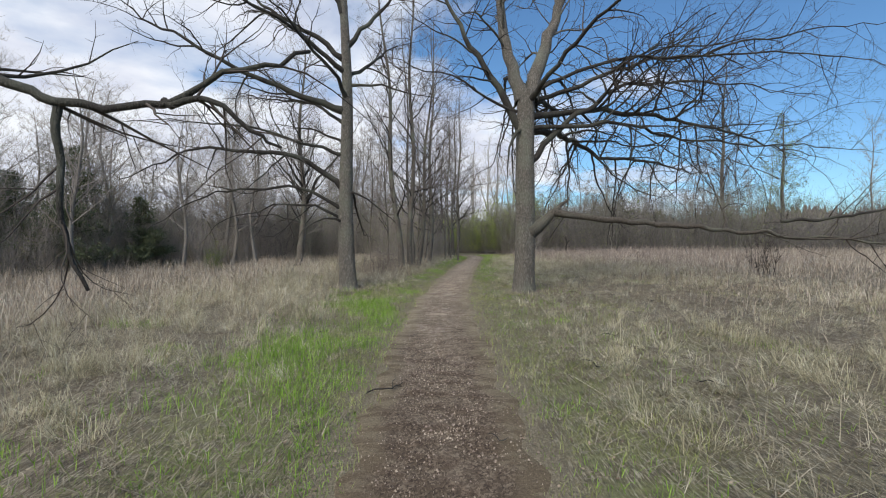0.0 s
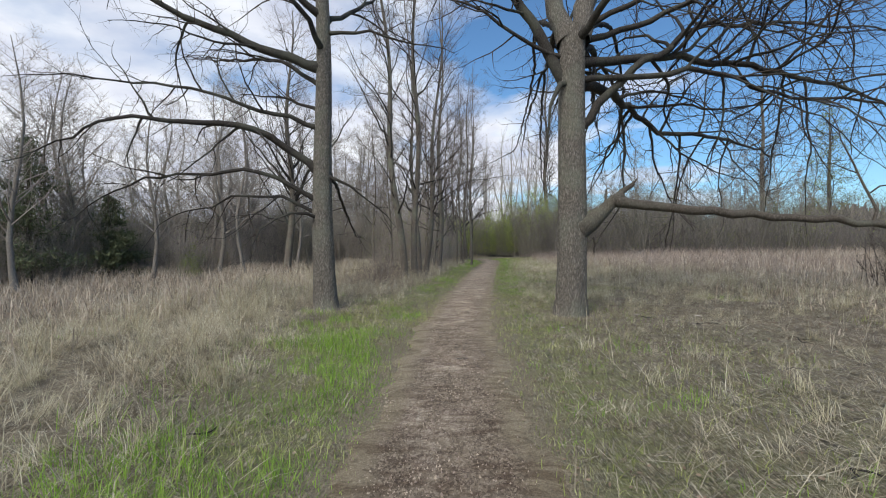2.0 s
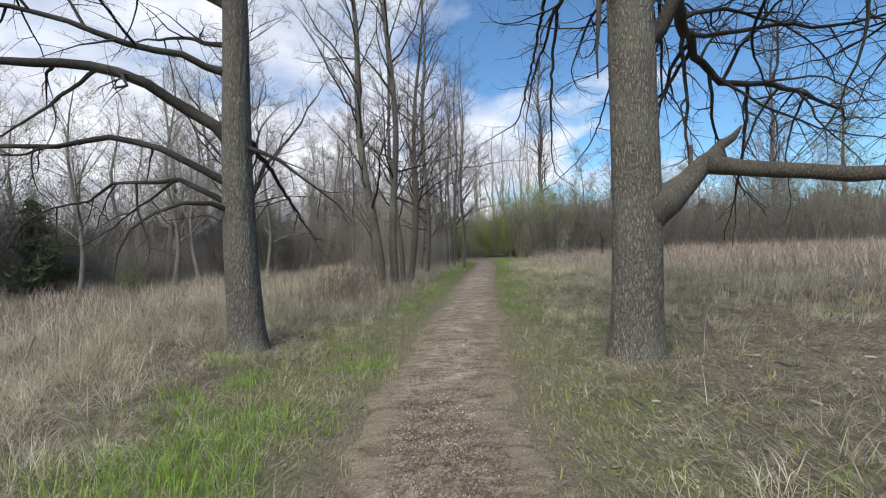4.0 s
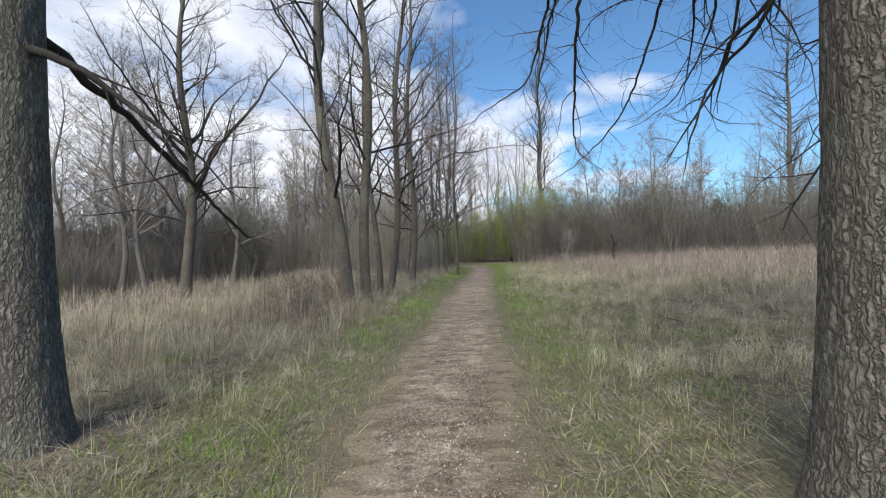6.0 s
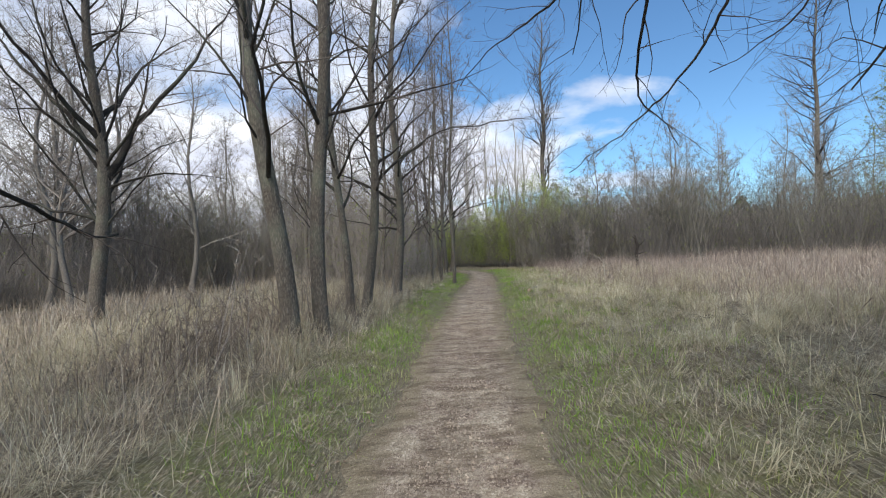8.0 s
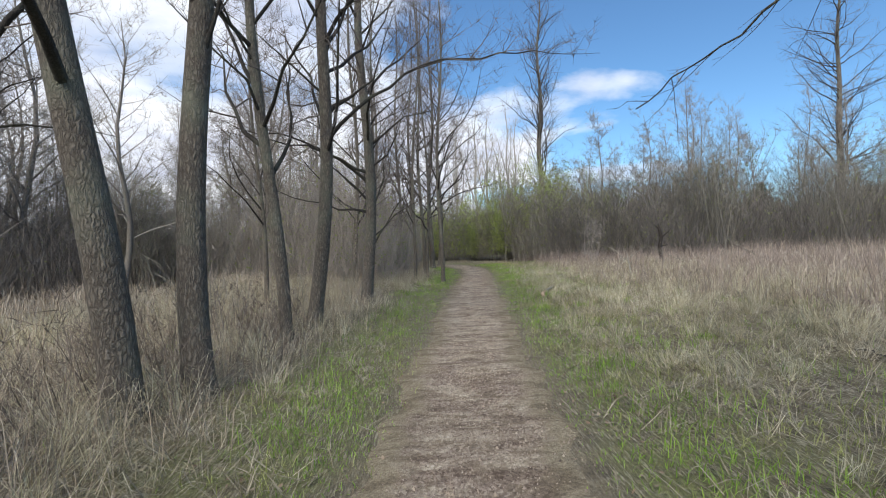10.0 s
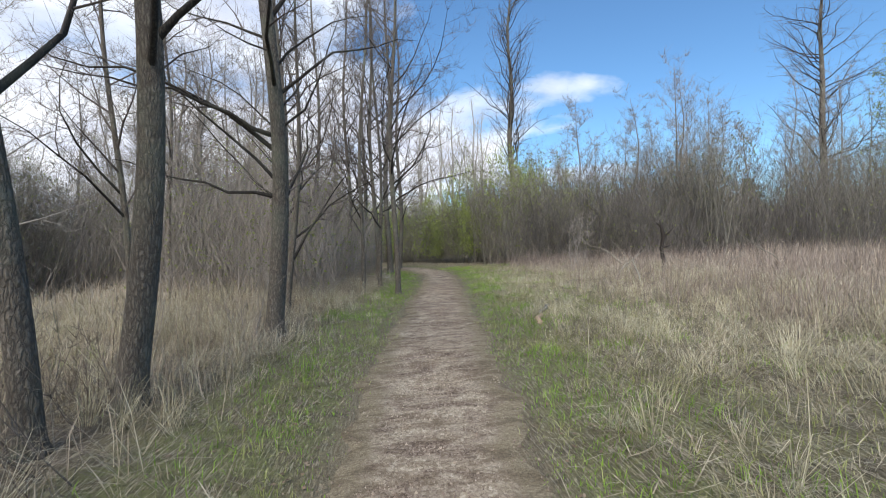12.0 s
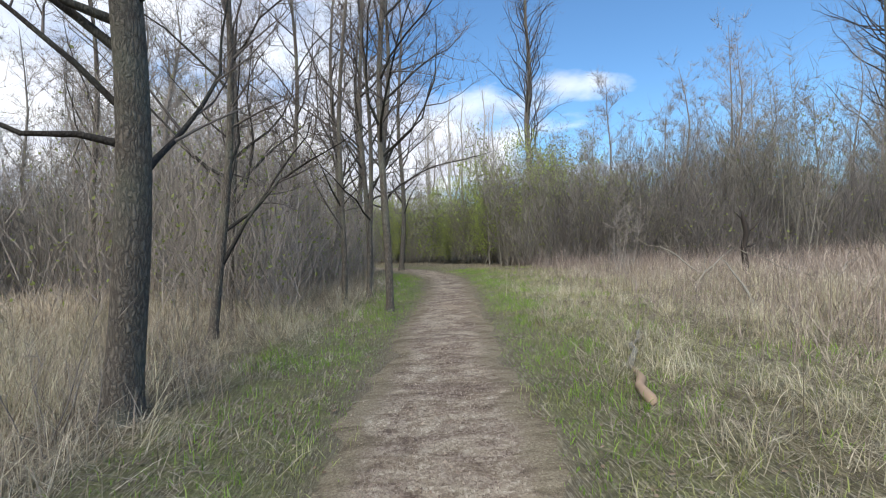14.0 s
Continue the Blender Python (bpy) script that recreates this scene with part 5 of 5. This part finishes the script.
    for mat_, label, side, east in ((BRUSH, "tangled thin brown stems of dead brush", 84000, 0), (BRUSH_PINK, "reddish-grey dead canes and weeds of the meadow", 100000, 1)):
        x, y = scatter(npr, side, *((2, 18) if east else (-9, 3)), 14, 44, brush)
        n = len(x)
        h = npr.uniform(0.35, 1.0, n) * (0.7 + 0.3 * smooth(2.0, 4.0, np.abs(x - middle(y)))) * (0.5 + 0.75 * clumped(x + 9, y, 2.0))
        b = blade_buf(npr, x, y, h, npr.uniform(0.0035, 0.007, n), np.abs(npr.normal(0, 26, n)) + 2, npr.uniform(0, 50, n))
        tagged(new("dead_brush", b.mesh("dead_brush", mat_, False)), label, "brush", kind="stuff")

    # fresh green grass on the verges, thickest in patches
    def fresh(x, y):
        s = x - middle(y)
        left = smooth(np.where(y > 17, -2.2, -3.8), np.where(y > 17, -1.2, -1.7), s) * smooth(-0.50, -0.78, s) * (0.30 + 0.9 * smooth(-0.25, 0.35, waves(x, y * 0.5, 1.5)) * (0.45 + 0.55 * smooth(20, 13, y)))
        right = smooth(0.52, 0.75, s) * smooth(np.where(y < 22, 4.6, 5.5), 0.9, s) * (0.26 + 0.34 * smooth(0.0, 0.5, waves(x, y, 2.3)) + 0.25 * smooth(15, 20, y))
        patch = 0.6 * smooth(0.55, 0.72, waves(x + 3, y - 2, 1.3)) * smooth(9, 4, np.abs(s)) * (np.abs(s) > 0.9)
        return np.maximum(left + right, patch) * bare(x, y)
    x, y = scatter(npr, 640000, -7, 9, 0.4, 44, fresh)
    s = x - middle(y)
    tuft = waves(x, y, 2.9) + 0.5 * waves(y, x, 5.3)
    lush_here = np.where(s < 0, np.where(y < 12, tuft > -0.3, np.where(y < 17, tuft > 0.3, tuft > -0.35)), np.where(y > 17, tuft > 0.45 - 0.9 * smooth(2.2, 1.0, s), tuft > 0.4)) & (npr.random(len(x)) < 0.95)
    thin = lush_here | (npr.random(len(x)) < 0.9)
    xo, yo = x[thin & ~lush_here], y[thin & ~lush_here]
    x, y, s = x[lush_here], y[lush_here], s[lush_here]
    n = len(x)
    lush = (0.75 + 0.4 * waves(x, y, 2.2)) * np.where((s < 0) & (y < 14), 0.16, np.where(s > 0, 0.11, 0.10)) * smooth(0.5, 1.4, np.abs(s)) + 0.03
    b = blade_buf(npr, x, y, lush * npr.uniform(0.5, 1.5, n), npr.uniform(0.0035, 0.008, n), np.abs(npr.normal(0, 24, n)) + 3, npr.uniform(5, 60, n))
    tagged(new("green_grass", b.mesh("green_grass", GREEN, False)), "fresh bright green spring grass on the western verge", "grass", kind="stuff")
    b = blade_buf(npr, xo, yo, npr.uniform(0.03, 0.14, len(xo)), npr.uniform(0.003, 0.0075, len(xo)), np.abs(npr.normal(0, 30, len(xo))) + 3, npr.uniform(5, 70, len(xo)))
    tagged(new("olive_grass", b.mesh("olive_grass", OLIVE, False)), "short olive-green grass and herbs on the verges", "grass", kind="stuff")

    # dead leaves and bits along the edges and under the old trees
    def dead(x, y):
        s = np.abs(x - middle(y))
        return (smooth(0.45, 0.9, s) * smooth(2.4, 0.9, s) * 0.5 + 0.7 * under(x, y)) * clumped(x, y, 1.9)
    x, y = scatter(npr, 90000, -4, 9, 0.8, 36, dead)
    n = len(x)
    c = np.stack([x, y, rise(x, y) + 0.022], 1)
    u = npr.normal(size=(n, 3)) * (1, 1, 0.25)
    u /= np.linalg.norm(u, axis=1, keepdims=True)
    w = np.cross(u, np.array([0, 0, 1.0]) + npr.normal(0, 0.3, (n, 3)))
    k = npr.uniform(0.008, 0.022, n)[:, None]
    V = np.stack([c - u * k, c + w * k * 0.6, c + u * k, c - w * k * 0.6], 1)
    b = Buf()
    b.add(V, np.arange(n * 4).reshape(n, 4))
    tagged(new("leaf_litter", b.mesh("leaf_litter", LITTER, False)), "dead brown leaves strewn along the verges", "leaves", kind="stuff")

    # thin fallen twigs under the old trees and along the row
    def twiggy(x, y):
        s = x - middle(y)
        return np.clip(0.8 * under(x, y) + 0.8 * shady(x, y) + 0.2 * smooth(-1.6, -2.4, s) * smooth(-6, -3, s), 0, 1) * bare(x, y)
    x, y = scatter(npr, 40000, -6, 9, 6, 32, twiggy)
    n = len(x)
    b = blade_buf(npr, x, y, npr.uniform(0.12, 0.55, n), npr.uniform(0.003, 0.008, n), npr.uniform(76, 92, n), npr.uniform(0, 10, n), lift=0.07)
    tagged(new("fallen_twigs", b.mesh("fallen_twigs", TWIG_ROW, False)), "thin grey fallen twigs strewn under the old trees", "twigs", kind="stuff")

    # loose chips and stones on the path
    def loose(x, y):
        s = np.abs(x - middle(y))
        return smooth(0.72, 0.42, s) * clumped(x, y, 3.1)
    x, y = scatter(npr, 130000, -1.2, 4.0, 1.2, 36, loose)
    n = len(x)
    k = npr.uniform(0.003, 0.011, n) * np.where(npr.random(n) < 0.012, 1.7, 1)
    a = npr.uniform(0, 6.28, n)
    q = [np.stack([x + k * m * np.cos(a + t), y + k * m * np.sin(a + t), rise(x, y) + 0.008], 1) for t, m in ((0, 1.3), (1.9, 0.7), (3.3, 1.2), (4.8, 0.6))]
    peak = np.stack([x, y, rise(x, y) + 0.016 + k * 0.8], 1)
    V = np.stack(q + [peak], 1)
    i = np.arange(n)[:, None] * 5
    b = Buf()
    b.add(V, *[i + np.array([[j, (j + 1) % 4, 4]]) for j in range(4)])
    tagged(new("loose_chips", b.mesh("loose_chips", CHIP, False)), "loose wood chips and small stones on the path", "gravel", kind="stuff")


grass_layers()
